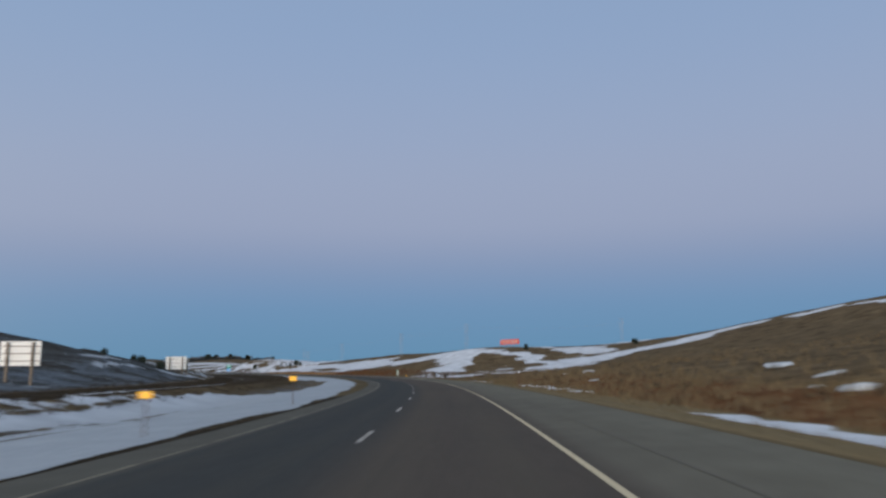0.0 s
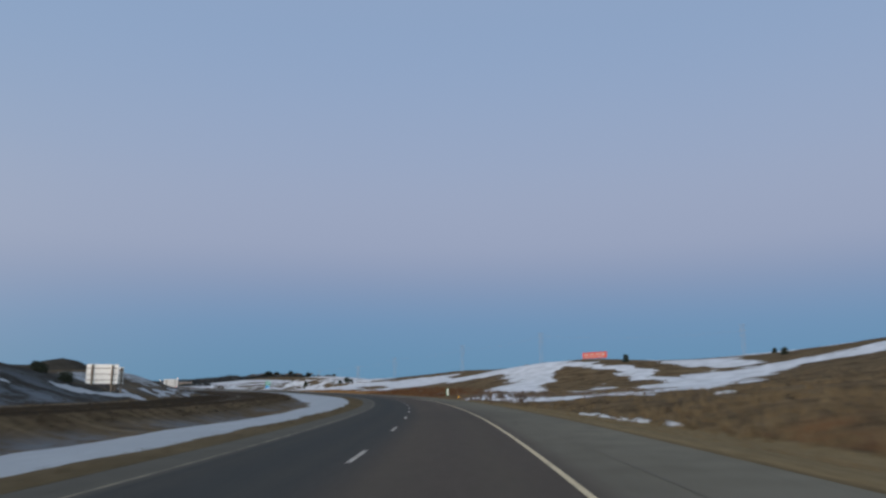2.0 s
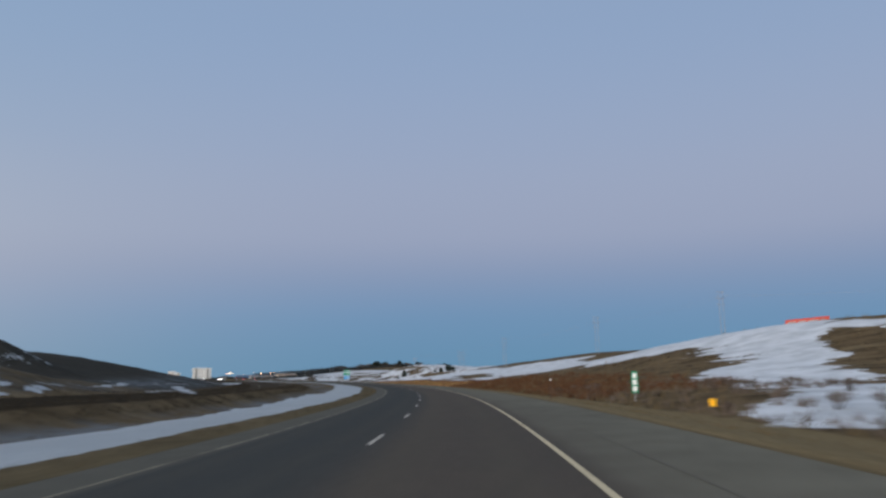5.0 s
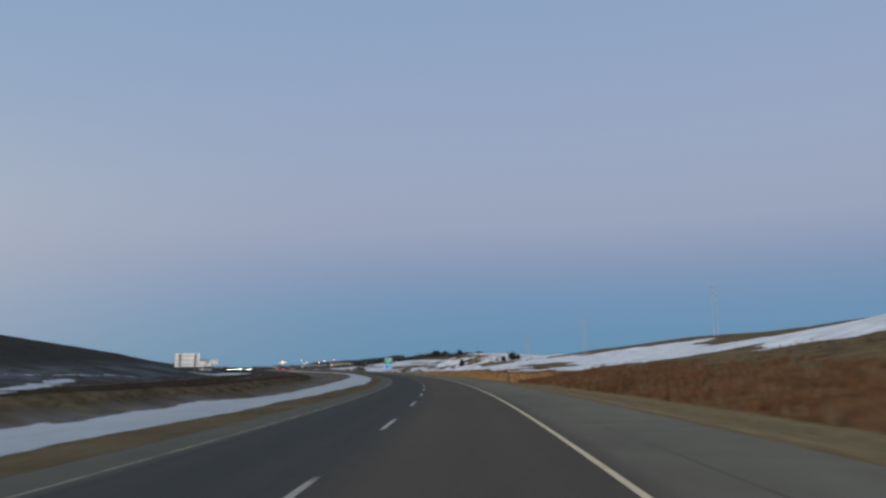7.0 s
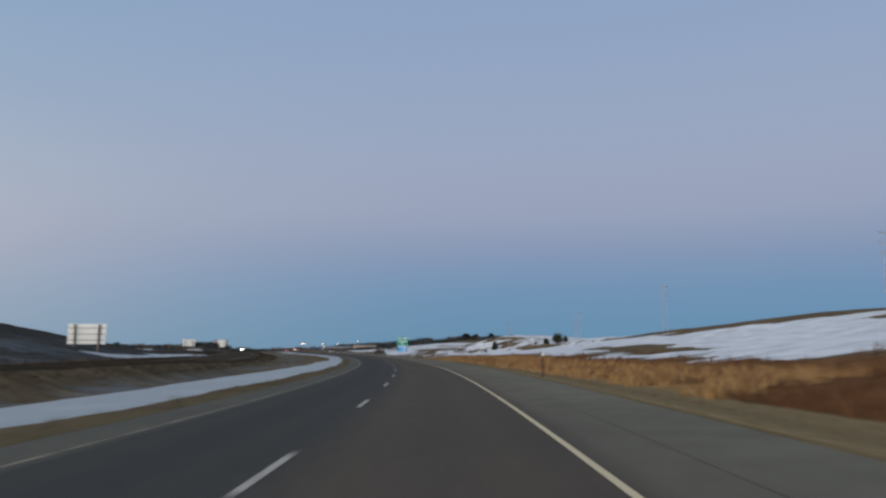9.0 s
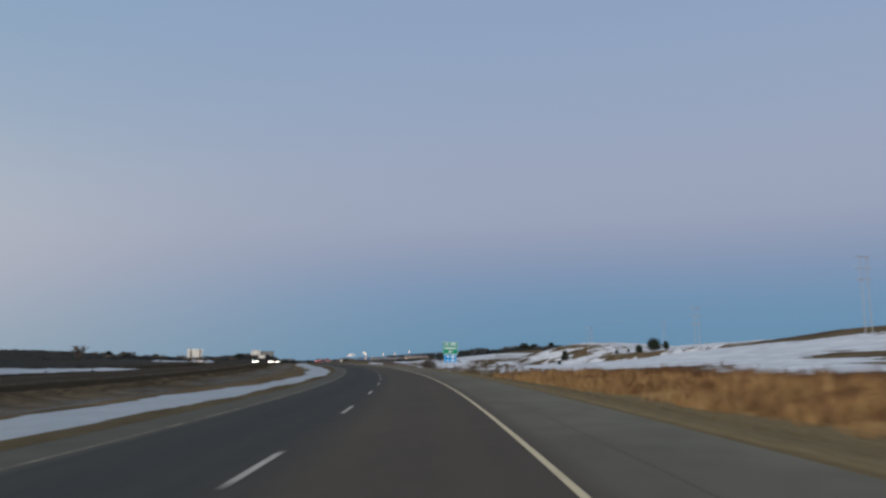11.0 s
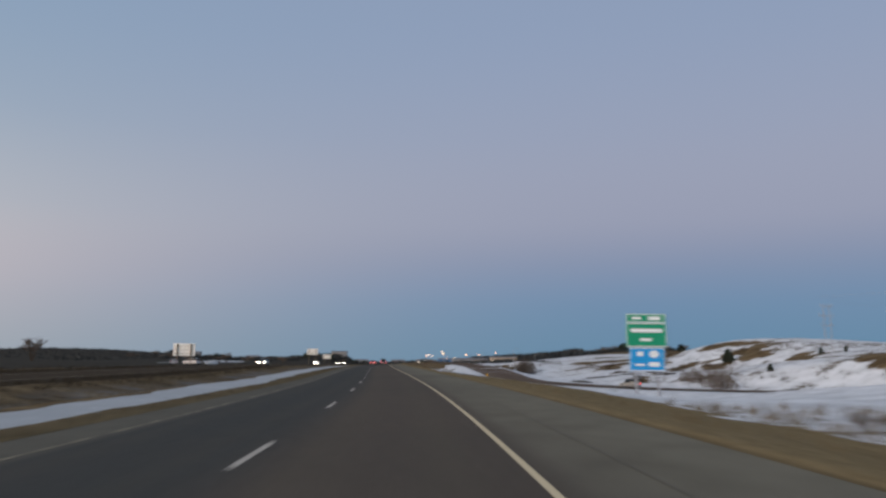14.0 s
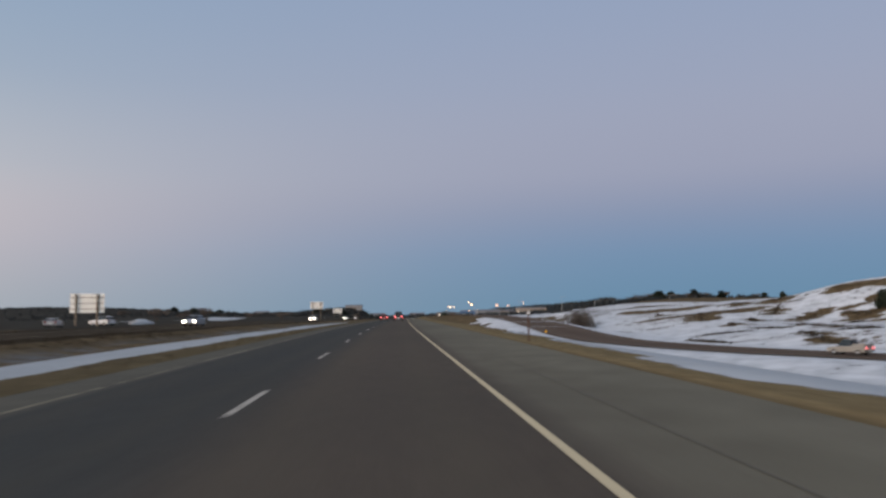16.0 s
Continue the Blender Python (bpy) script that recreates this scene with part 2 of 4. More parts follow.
GOLD_GRASS = foliage("golden_dry_grass", (0.16, 0.082, 0.032), (0.40, 0.255, 0.11))
TAN_GRASS = foliage("tan_dry_grass", (0.075, 0.055, 0.028), (0.165, 0.122, 0.066))
FAR_WOODS = foliage("far_winter_woods", (0.020, 0.025, 0.027), (0.046, 0.050, 0.050))
DARK_BRUSH = foliage("dark_dry_brush", (0.018, 0.014, 0.009), (0.052, 0.039, 0.024))
DULL_GRASS = foliage("dull_dry_grass", (0.045, 0.038, 0.024), (0.095, 0.078, 0.050))
SNOW = plain("old_crusted_snow", (0.27, 0.285, 0.29), (0.50, 0.54, 0.56), 1.6, 0.95, 0, 0.4)
BARK = plain("bark", (0.05, 0.038, 0.03), (0.1, 0.08, 0.06), 5.0, 0.9, 0, 0.4)

# ---- the lie of the land ----
# the carriageway's right edge line: run in metres, curvature, grade, cross fall
KS = [-600, -20, 25, 70, 115, 160, 205, 250, 295, 340, 385, 430, 475, 520, 565, 610, 655, 700, 780]
KAP = [0.00067, 0.00067, 0.00098, 0.00143, 0.00129, 0.00130, 0.00140, 0.00110, 0.00103, 0.00125, 0.00126, 0.00135, 0.00132, 0.00107, 0.00004, -0.00022, -0.00017, 0.00004, 0.00000]
GRADE = [-0.0078, -0.0078, -0.0053, -0.0043, -0.0047, -0.0029, -0.0016, -0.0020, -0.0014, 0.0013, 0.0024, 0.0053, 0.0083, 0.0052, 0.0087, 0.0065, 0.0042, 0.0025, 0.0010]
BANK = [0.0369, 0.0369, 0.0381, 0.0359, 0.0310, 0.0377, 0.0317, 0.0288, 0.0256, 0.0263, 0.0248, 0.0244, 0.0228, 0.0197, 0.0243, 0.0220, 0.0212, 0.0207, 0.0200]
# swells of the land: run, offset, height, length, width
HILLS_RIGHT = [
    (60, -125, 12.4, 100, 70),
    (190, -170, 19.3, 70, 70),
    (285, -135, 8.7, 60, 60),
    (365, -110, 9, 55, 55),
    (450, -120, 9.4, 70, 60),
    (540, -140, 7.2, 70, 70),
    (640, -150, 6.1, 60, 60),
    (745, -155, 7.6, 60, 55),
    (850, -190, 6.2, 80, 70),
    (980, -210, 5.5, 110, 80),
    (1300, -330, 14.4, 300, 160),
    (330, -330, 8.3, 250, 120),
    (0, -300, 9.7, 250, 120),
    (320, -60, 4.4, 45, 28),
    (770, -115, 1.5, 45, 32),
    (283, -70, 3.7, 38, 26),
    (772, -134, 2.4, 30, 20),
    (1580, -375, 14, 200, 130),
    (868, -68, 3.6, 24, 13),
]
HILLS_LEFT = [
    (105, 102, 6.6, 74.5, 38.5),
    (180, 99.5, 9.8, 41.5, 42.5),
    (307, 147, 5.9, 59, 59),
    (395.5, 99, 8.2, 74, 33.5),
    (479, 144, 11.6, 63, 63),
    (254, 62.5, 5.4, 46, 27),
    (347, 88.5, 5.7, 13, 12),
    (495, 85, 1.6, 35, 35),
    (-30, 120, 7, 80, 60),
    (600, 185, 5.2, 70, 60),
    (780, 240, 5, 110, 80),
    (1400, 380, 15.7, 300, 200),
    (1500, 60, 9.7, 250, 60),
]
HOLLOWS = [
    (625, -38, -5.9, 85, 36),
    (785, -46, -5.6, 85, 38),
    (722, -104, -6.5, 45, 20),
    (865, -118, -2.6, 50, 25),
    (960, -96, -5, 55, 32),
]
HILLS = HILLS_RIGHT + HILLS_LEFT + HOLLOWS
STEP = 2.0
RS = np.arange(-600.0, 4801.0, STEP)


def run_sum(v):
    return np.concatenate([[0.0], np.cumsum((v[1:] + v[:-1]) / 2 * STEP)])


def from_start(v):
    return v - np.interp(0.0, RS, v)


HEAD = from_start(run_sum(np.interp(RS, KS, KAP)))
ROAD_X = from_start(run_sum(-np.sin(HEAD)))
ROAD_Y = from_start(run_sum(np.cos(HEAD)))
ROAD_Z = from_start(run_sum(np.interp(RS, KS, GRADE)))
CROSS = np.interp(RS, KS, BANK)


def smooth(a, b, v):
    q = np.clip((v - a) / (b - a), 0.0, 1.0)
    return q * q * (3 - 2 * q)


def lift(s, o):
    """Height of the ground over the road's edge line at run s, offset o to the left."""
    s, o = np.broadcast_arrays(np.asarray(s, float), np.asarray(o, float))
    bank = np.interp(s, RS, CROSS)
    right = np.clip(-3.2 - o, 0, None)
    left = np.clip(o - 8.6, 0, None)
    z = -bank * np.clip(o, -3.2, 15.0)
    # fore slopes, ditch and median swale
    z = z - 0.55 * smooth(0.5, 5.0, right) * (1 - smooth(5.0, 12.0, right)) * (1 - smooth(488, 545, s)) + 0.12 * smooth(4, 12, right)
    z = z - 0.55 * smooth(5.0, 10.5, left) * (1 - smooth(10.5, 17.0, left)) + 0.12 * smooth(9, 17, left)
    # low berm that hides the sunken carriageway beyond it
    z = z + (1 - smooth(385, 430, s)) * (0.62 * np.exp(-((o - 24.3) / 2.2) ** 2) - 0.36 * smooth(26.0, 28.0, o) * (1 - smooth(37.4, 41.5, o)))
    far_r, far_l = smooth(3.0, 26.0, right), smooth(30.0, 52.0, left)
    bank_foot = smooth(1.5, 13.0, right)
    for hs, ho, height, ls, lo in HILLS:
        side = far_l if ho > 0 else far_r if height > 0 else bank_foot
        z = z + height * np.exp(-((s - hs) / ls) ** 2 - ((o - ho) / lo) ** 2) * side
    return z


def place(s, o, up=0.0):
    """World points at run s, offset o; far out the rows straighten so that they never cross."""
    s, o = np.broadcast_arrays(np.asarray(s, float), np.asarray(o, float))
    head = np.interp(s, RS, HEAD)
    mean = 0.3
    turn = mean + (head - mean) * np.minimum(1.0, 320.0 / np.maximum(np.abs(o), 1.0))
    x = np.interp(s, RS, ROAD_X) - np.cos(turn) * o
    y = np.interp(s, RS, ROAD_Y) - np.sin(turn) * o
    return np.stack([x, y, np.interp(s, RS, ROAD_Z) + up], -1)


def link_mesh(name, verts, faces, material, parent=None, smooth_faces=False):
    me = bpy.data.meshes.new(name)
    me.from_pydata([tuple(map(float, v)) for v in verts], [], faces)
    me.materials.append(material)
    if smooth_faces:
        me.polygons.foreach_set("use_smooth", [True] * len(me.polygons))
    ob = new(name, me)
    ob.parent = parent
    return ob


def sheet(name, runs, offs, height, material, parent=None):
    """A strip of land or road over a grid of runs and offsets; height(s, o) over the edge line."""
    S, O = np.meshgrid(runs, offs, indexing="ij")
    pts = place(S, O, height(S, O)).reshape(-1, 3)
    n = len(offs)
    faces = [(i * n + j, i * n + j + 1, (i + 1) * n + j + 1, (i + 1) * n + j) for i in range(len(runs) - 1) for j in range(n - 1)]
    ob = link_mesh(name, pts, faces, material, parent, True)
    return ob, S.ravel(), O.ravel()


def give(ob, name, values):
    at = ob.data.attributes.new(name, "FLOAT", "POINT")
    at.data.foreach_set("value", np.asarray(values, np.float32))


def near(s, o, s1, o1, s2, o2):
    """Distance from a line on the plan."""
    ds, do = s2 - s1, o2 - o1
    q = np.clip(((s - s1) * ds + (o - o1) * do) / (ds * ds + do * do), 0, 1)
    return np.hypot(s - s1 - q * ds, o - o1 - q * do)


OPP_IN, OPP_OUT = 25.6, 37.4      # the other carriageway
RAMP = [(530, -100), (565, -88), (600, -74), (625, -63), (645, -52), (662, -44), (682, -39), (705, -37), (735, -38), (780, -41), (830, -41), (880, -36), (930, -29), (990, -21), (1060, -12)]
RAMP_Z = ((530, 0.0), (600, -3.3), (640, -4.1), (700, -4.0), (735, -3.5), (780, -2.2), (830, -0.4), (880, 0.9), (930, 1.5), (990, 1.2), (1060, 0.4))


def ramp_line(k=240):
    a = np.array(RAMP, float)
    u = np.linspace(0, len(a) - 1, k)
    return np.interp(u, np.arange(len(a)), a[:, 0]), np.convolve(np.pad(np.interp(u, np.arange(len(a)), a[:, 1]), 12, "edge"), np.ones(25) / 25, "valid")


RAMP_S, RAMP_O = ramp_line()


def ramp_height(s):
    return np.interp(s, *zip(*RAMP_Z)) + (1 - smooth(530, 610, s)) * np.interp(s, (530, 610), (2.2, 0.0))


def rough(S, O):
    """Small swells and hummocks of open ground."""
    out = np.empty(S.size)
    for i, (s, o) in enumerate(zip(S.ravel(), O.ravel())):
        out[i] = 0.55 * noise.noise((s * 0.03, o * 0.045, 0.3)) + 0.28 * noise.noise((s * 0.11, o * 0.14, 4.0)) + 0.08 * noise.noise((s * 0.5, o * 0.5, 9.0))
    return out.reshape(S.shape)


def ground_height(S, O):
    z = lift(S, O)
    free = np.maximum(smooth(7, 18, -O), 0.5 * smooth(12, 18, O) * (1 - smooth(22, 25, O)) + smooth(40, 50, O))
    z = z + rough(S, O) * free
    z = z - 0.09 * ((O > -3.15) & (O < 8.55)) - 0.10 * ((O > OPP_IN) & (O < OPP_OUT))
    d, near_s = np.full(S.shape, 1e9), np.zeros(S.shape)
    for s, o in zip(RAMP_S[::3], RAMP_O[::3]):
        q = np.hypot(S - s, O - o)
        near_s = np.where(q < d, s, near_s)
        d = np.minimum(d, q)
    # graded shoulders of the ramp
    k = (1 - smooth(8.0, 21.0, d)) * smooth(3.5, 12.0, -O) * smooth(535, 600, near_s)
    return z * (1 - k) + (ramp_height(near_s) - 0.12) * k


def grow(a, b, k, power=1.8):
    return a + (b - a) * np.linspace(0, 1, k) ** power


runs = np.concatenate([np.arange(-500, -20, 24), np.arange(-20, 760, 2.5), np.arange(760, 1120, 5), grow(1120, 4600, 40)])
offs = np.concatenate([-grow(320, 3600, 22)[::-1], np.arange(-300, -140, 9), np.arange(-140, -60, 3.5), np.arange(-60, -20, 1.8), np.arange(-20, -3.1, 0.7),
                       [-3.1, 2.0, 8.5], [8.64, 8.75, 8.86], np.arange(9.1, 25.4, 0.7), [25.55, 25.65, 31.0, 37.35, 37.45], np.arange(38.3, 60, 1.2), np.arange(60, 70, 2.0), np.arange(70, 200, 5), np.arange(200, 330, 14), grow(345, 3600, 22)])

# old snow: run, offset to run, offset, half width
GULLY_SNOW = [
    (205, -14.5, 182, -14.3, 3.2), (182, -13.5, 166, -12.6, 2.2), (244, -48, 230, -44, 1.7), (219, -37, 187, -22.6, 2), (226, -27, 217, -26.4, 1.2), (284, -62.5, 268, -67, 2.4),
    (268, -67, 232, -61, 4.2), (226, -104, 216, -122, 7), (195, -125.4, 172, -136, 3.2), (162, -15, 172, -32, 4), (172, -32, 214, -62, 6.5), (214, -57, 228, -80, 10), (228, -80, 218, -104, 9),
    (218, -104, 214, -108, 5), (288, -50, 246, -29, 5.2), (246, -29, 205, -14, 4.4), (285, -128, 250, -150, 12),
]
FIELD_SNOW = [
    (463, -67, 433, -79, 6.5), (400, -60, 445, -68, 8), (443, -78.8, 427, -76.6, 3), (310, -67, 288, -50, 7.5), (306, -52, 335, -50, 9), (335, -50, 430, -60, 11),
    (430, -55, 520, -50, 13), (310, -67, 330, -95, 9), (330, -106, 250, -88, 8), (366, -38, 470, -42, 17), (300, -50, 346, -41, 6), (485, -24, 560, -30, 22),
    (500, -50, 580, -60, 24), (560, -22, 700, -26, 17), (700, -28, 860, -30, 17), (1040, -20, 1120, -12, 6),
]
# thin, broken snow on the slope beyond the other carriageway
HILL_SNOW = [
    (239, 53, 257, 57.5, 4.0, 0.02), (208, 56, 222, 59, 3.0, 0.1), (190, 52.5, 196, 48.5, 1.7, 0.6), (196, 48.5, 209, 47.2, 1.4, 0.6),
    (226.5, 49.4, 223, 46.8, 1.1, 0.5), (210, 46.8, 200, 43.5, 1.0, 0.4), (233, 47, 242, 46.2, 1.2, 0.7), (248, 47.2, 262, 48.2, 0.9, 0.6),
    (242, 43.4, 255, 45.0, 1.0, 0.6), (224, 45.2, 229, 45.0, 1.0, 0.7), (230, 47.4, 231, 47.4, 0.9, 0.5), (234.5, 43.4, 236, 43.3, 0.8, 0.5), (246, 50, 248, 50, 0.8, 0.5),
    (218, 44, 221, 45.5, 0.9, 0.6), (262, 45, 268, 46.5, 0.8, 0.4), (212, 50, 217, 51, 0.9, 0.4),
    (272, 48, 340, 57, 0.9, 0.15), (330, 59, 348, 53.8, 0.9, 0.15), (348, 53.8, 384, 50.2, 0.8, 0.15),
    (349, 49.5, 336, 46.5, 1.3, 0.4), (336, 46.5, 308, 39.3, 1.4, 0.3), (300, 44, 320, 45.5, 1.0, 0.2), (352, 78, 334, 79, 3.0, 0.05),
    (150, 58, 175, 55, 1.2, 0.2), (165, 64, 182, 60, 1.6, 0.35),
]
LEFT_SNOW = [
    (446, 47, 505, 39.5, 3.2),
]
STREAKS = GULLY_SNOW + FIELD_SNOW + LEFT_SNOW


def band(x, c, w, crisp=4.0):
    """1 inside a strip about c of half width w, falling off fast at its edges."""
    return np.clip((1.0 - np.abs(x - c) / w) * crisp, -1.3, 1.0)


BARE_NEAR = [
    (562, -80, 622, -96, 3.6), (612, -88, 660, -96, 2.2), (188, -21, 232, -36, 4), (232, -36, 272, -56, 7.5), (448, -41, 405, -31, 6),
    (690, -88, 705, -98, 2.5), (660, -85, 675, -92, 2.5), (640, -92, 655, -97, 2),
]
BARE_HILL = [
    (960, -48, 840, -54, 5), (770, -122, 748, -130, 3.6), 
    (745, -111, 734, -108, 2.2), (727, -120, 742, -125, 2.2), (822, -92, 850, -100, 4), (700, -118, 715, -124, 2.5),
    (905, -100, 960, -112, 5), (985, -128, 915, -143, 7),
]
BARE = BARE_NEAR + BARE_HILL
# brown face and brush-grown ledges of the bank beyond the ramp
LEDGES = [
    (804, -81, 776, -96, 6.5), (764, -80, 790, -90, 4.5), (782, -111, 802, -117, 5), (868, -140, 900, -150, 6), (1060, -150, 1190, -212, 22), (746, -96, 752, -108, 2.4),
    (706, -55.5, 703, -64, 1.3), (697, -50.8, 684, -51.6, 1.2), (711, -68.5, 699, -69.2, 0.9), (682, -63.2, 669, -59.8, 1.3), (709, -76, 682, -69.5, 0.9),
    (744, -108.5, 737, -111.5, 1.9), (747, -119, 742, -125, 3.0), (760, -98, 772, -106, 1.1), (722, -84, 731, -92, 1.0), (690, -76, 696, -82, 1.0), (715, -102, 722, -108, 1.1),
    (676, -66, 671, -70, 0.8), (728, -72, 737, -76, 0.8), (742, -84, 752, -88, 0.9), (835, -92, 846, -97, 1.6), (858, -104, 872, -110, 1.8),
]


def drift(S, O):
    """Wind-blown unevenness of the snow's edges."""
    a = 0.25 + smooth(9, 24, -O) + 1.2 * smooth(40, 60, O)
    ds = 2.6 * np.sin(0.23 * O + 0.11 * S + 1.0) + 1.8 * np.sin(0.41 * S - 0.37 * O + 2.0) + 1.1 * np.sin(0.83 * O + 0.61 * S) + 0.7 * np.sin(1.37 * S - 1.1 * O)
    do = 1.7 * np.sin(0.19 * S - 0.13 * O + 0.5) + 1.3 * np.sin(0.47 * S + 0.31 * O + 4.0) + 0.9 * np.sin(0.97 * S - 0.7 * O + 1.7) + 0.5 * np.sin(1.6 * S + 1.2 * O)
    return S + a * ds, O + 0.75 * a * do


def snow_cover(S, O):
    plan_s, plan_o = S, O
    S, O = drift(S, O)
    v = np.full(S.shape, -1.3)
    for s1, o1, s2, o2, w in STREAKS:
        top = 0.9 if w > 1.5 else 0.3
        v = np.maximum(v, np.clip((top + 0.8) * (1 - near(S, O, s1, o1, s2, o2) / (w * (1 if w > 1.5 else 1.6))), -1.3, top))
    # the right-hand hills: bare at first, then mostly snow with bare patches
    v = np.maximum(v, np.where((O < -55) & (O > -260), -1.05 + 1.27 * smooth(525, 600, S), -2))
    v = np.maximum(v, np.where(near(S, O, 190, -21, 280, -62) < 13, -0.42, -2))
    v = np.maximum(v, np.where(O <= -260, -0.45, -2))
    v = np.maximum(v, np.where((O < -7.5 + 3.2 * smooth(542, 562, S)) & (O >= -55), -1.3 + 1.75 * smooth(462, 505, S + 0.6 * O), -2))
    edge = np.interp(S, (535, 548, 560, 580, 606, 622, 650, 690, 850, 875), (-8.6, -7.6, -5.0, -4.9, -5.2, -8.0, -20, -26, -26, -44))
    v = np.where((O > edge) & (O < 8) & (S < 1000), np.minimum(v, (edge - O) * 0.8), v)
    for s1, o1, s2, o2, w in BARE:
        v = np.minimum(v, np.clip(1.5 * near(S, O, s1, o1, s2, o2) / (w * (1.3 if s1 > 640 else 1.0)) - 1.3, -1.0, 1.5))
    S, O = plan_s, plan_o
    for s1, o1, s2, o2, w in LEDGES:
        v = np.minimum(v, np.clip(1.7 * near(S + 0.9 * np.sin(0.9 * O), O + 0.7 * np.sin(0.7 * S), s1, o1, s2, o2) / w - 1.4, -1.0, 1.5))
    # strip in the median, ragged and wide where it begins
    start = 1 - smooth(20, 80, S)
    lo = np.interp(S, (12, 28, 37, 50, 62, 95, 158, 265, 324, 335, 420, 455, 463, 484, 522, 540, 560, 600), (8.9, 9.4, 9.1, 9.5, 9.9, 10.4, 10.7, 10.9, 11.0, 10.4, 9.75, 9.45, 9.0, 9.25, 10.2, 10.1, 10.7, 11.0))
    hi = np.interp(S, (20, 50, 62, 77, 92, 120, 165, 185, 238, 280, 300, 340, 425, 458, 470, 496, 516, 537, 550, 590, 640), (25.0, 24.0, 22.3, 20.3, 18.5, 17.8, 15.0, 16.6, 19.3, 19.6, 19.6, 16.8, 12.9, 11.2, 11.7, 12.5, 13.0, 14.0, 13.3, 15.0, 14.0))
    lo = lo + 0.16 * np.sin(S * 0.31) + 0.10 * np.sin(S * 0.83 + 1.0)
    hi = hi + 0.34 * np.sin(S * 0.21 + 0.6) + 0.25 * np.sin(S * 0.57) + 0.18 * np.sin(S * 1.1 + 2.0)
    strip_snow = np.minimum(np.clip((O - lo) * 2.2, -1.3, 1.0), np.clip((hi - O) * (1.15 - 0.8 * start), -1.3, 1.0))
    thin = start * smooth(12.5, 15.5, O)
    strip_snow = strip_snow - 0.15 * start - thin * (0.55 + 0.7 * np.sin(1.9 * O + 0.07 * S) + 0.35 * np.sin(3.7 * O - 0.11 * S))
    v = np.maximum(v, strip_snow - 1.6 * smooth(660, 760, S))
    v = np.maximum(v, band(O, 24.9, 0.55, 2.0) * smooth(40, 52, S) * (1 - smooth(82, 100, S)) - 2.0 * (1 - smooth(38, 50, S) * (1 - smooth(84, 100, S))))
    v = np.maximum(v, np.where((O > 15) & (O < 22.5), -0.72 + 0.28 * (1 - smooth(60, 150, S)) + 0.22 * np.sin(0.9 * O + 0.03 * S), -2))
    # verge of the right shoulder at the start
    v = np.maximum(v, band(O, -7.3 - 0.03 * S + 0.25 * np.sin(1.3 * S), 1.0, 2.0) * (1 - smooth(22, 40, S)) - 0.1 - 1.0 * smooth(20, 38, S))
    # grass showing through the thin snow beside the shoulder
    v = np.where((O < -7) & (O > -17.5), v - (0.75 - 0.42 * smooth(486, 500, S)) * smooth(462, 472, S) * (1 - smooth(512, 540, S)) * smooth(-15.5, -12.0, O), v)
    # beyond the other carriageway
    for s1, o1, s2, o2, w, top in HILL_SNOW:
        v = np.maximum(v, np.clip(1.1 - 1.1 * near(S + 0.5 * np.sin(1.9 * O), O + 0.35 * np.sin(0.8 * S), s1, o1, s2, o2) / w, -1.3, 0.75 * top))
    v = np.maximum(v, np.clip(1.5 - 1.5 * near(S, O, 820, 86, 1150, 138) / 15, -1.3, 0.7))
    v = np.maximum(v, np.where((O > 46) & (O < 110), -0.30 - 0.30 * smooth(165, 200, S) - 0.25 * smooth(300, 345, S) * smooth(52, 62, O) - 0.6 * smooth(480, 600, S), -2))
    v = np.maximum(v, np.where((O >= 85) & (O < 400), -0.65 - 0.2 * smooth(300, 345, S) - 0.3 * smooth(540, 620, S), -2))
    v = np.maximum(v, np.where((S > 1000) & (np.abs(O) > 40), -0.4, -2))
    return v


ground, GS, GO = sheet("ground", runs, offs, ground_height, GROUND)
tagged(ground, "open winter prairie with dry brown grass and old snow", "ground", kind="structure")
give(ground, "snow", snow_cover(GS, GO))
out_to = 8.2 + 0.7 * smooth(460, 490, GS) + 0.6 * smooth(535, 560, GS)
give(ground, "gravel", smooth(2.9, 3.3, -GO) * (1 - smooth(out_to, out_to + 2.0, -GO)) * 0.95)
give(ground, "straw", 0.95 * smooth(8.4, 8.7, GO) * (1 - smooth(11.0, 12.5, GO)) * smooth(35, 70, GS) + 0.7 * (np.abs(GO + 3.3) < 0.35))
rust = (smooth(7.5, 10.5, -GO) * (1 - smooth(16, 28, -GO))) * smooth(225, 260, GS) * (1 - smooth(440, 500, GS)) + 0.75 * smooth(7.5, 9.5, -GO) * (1 - smooth(13, 24, -GO)) * (1 - smooth(60, 150, GS))
give(ground, "rust", rust)
give(ground, "grime", smooth(8.0, 9.0, GO) * (1 - smooth(17.0, 24.0, GO)) + 0.8 * smooth(38, 44, GO) + 0.8 * smooth(4, 5, -GO) * (1 - smooth(7, 12, -GO)) * smooth(540, 560, GS))
give(ground, "gold", 0.75 * smooth(7.8, 9.0, -GO) * (1 - smooth(10, 15, -GO)) * smooth(320, 370, GS) * (1 - smooth(455, 476, GS)))
frost = 0.7 * smooth(14.5, 16, GO) * (1 - smooth(19.5, 22.5, GO)) + 0.2 * smooth(9, 11, -GO) * (1 - smooth(15, 20, -GO)) * smooth(462, 480, GS) * (1 - smooth(540, 570, GS))
hill_side = smooth(42, 47, GO) * (1 - smooth(120, 200, GO)) * (1 - smooth(400, 520, GS))
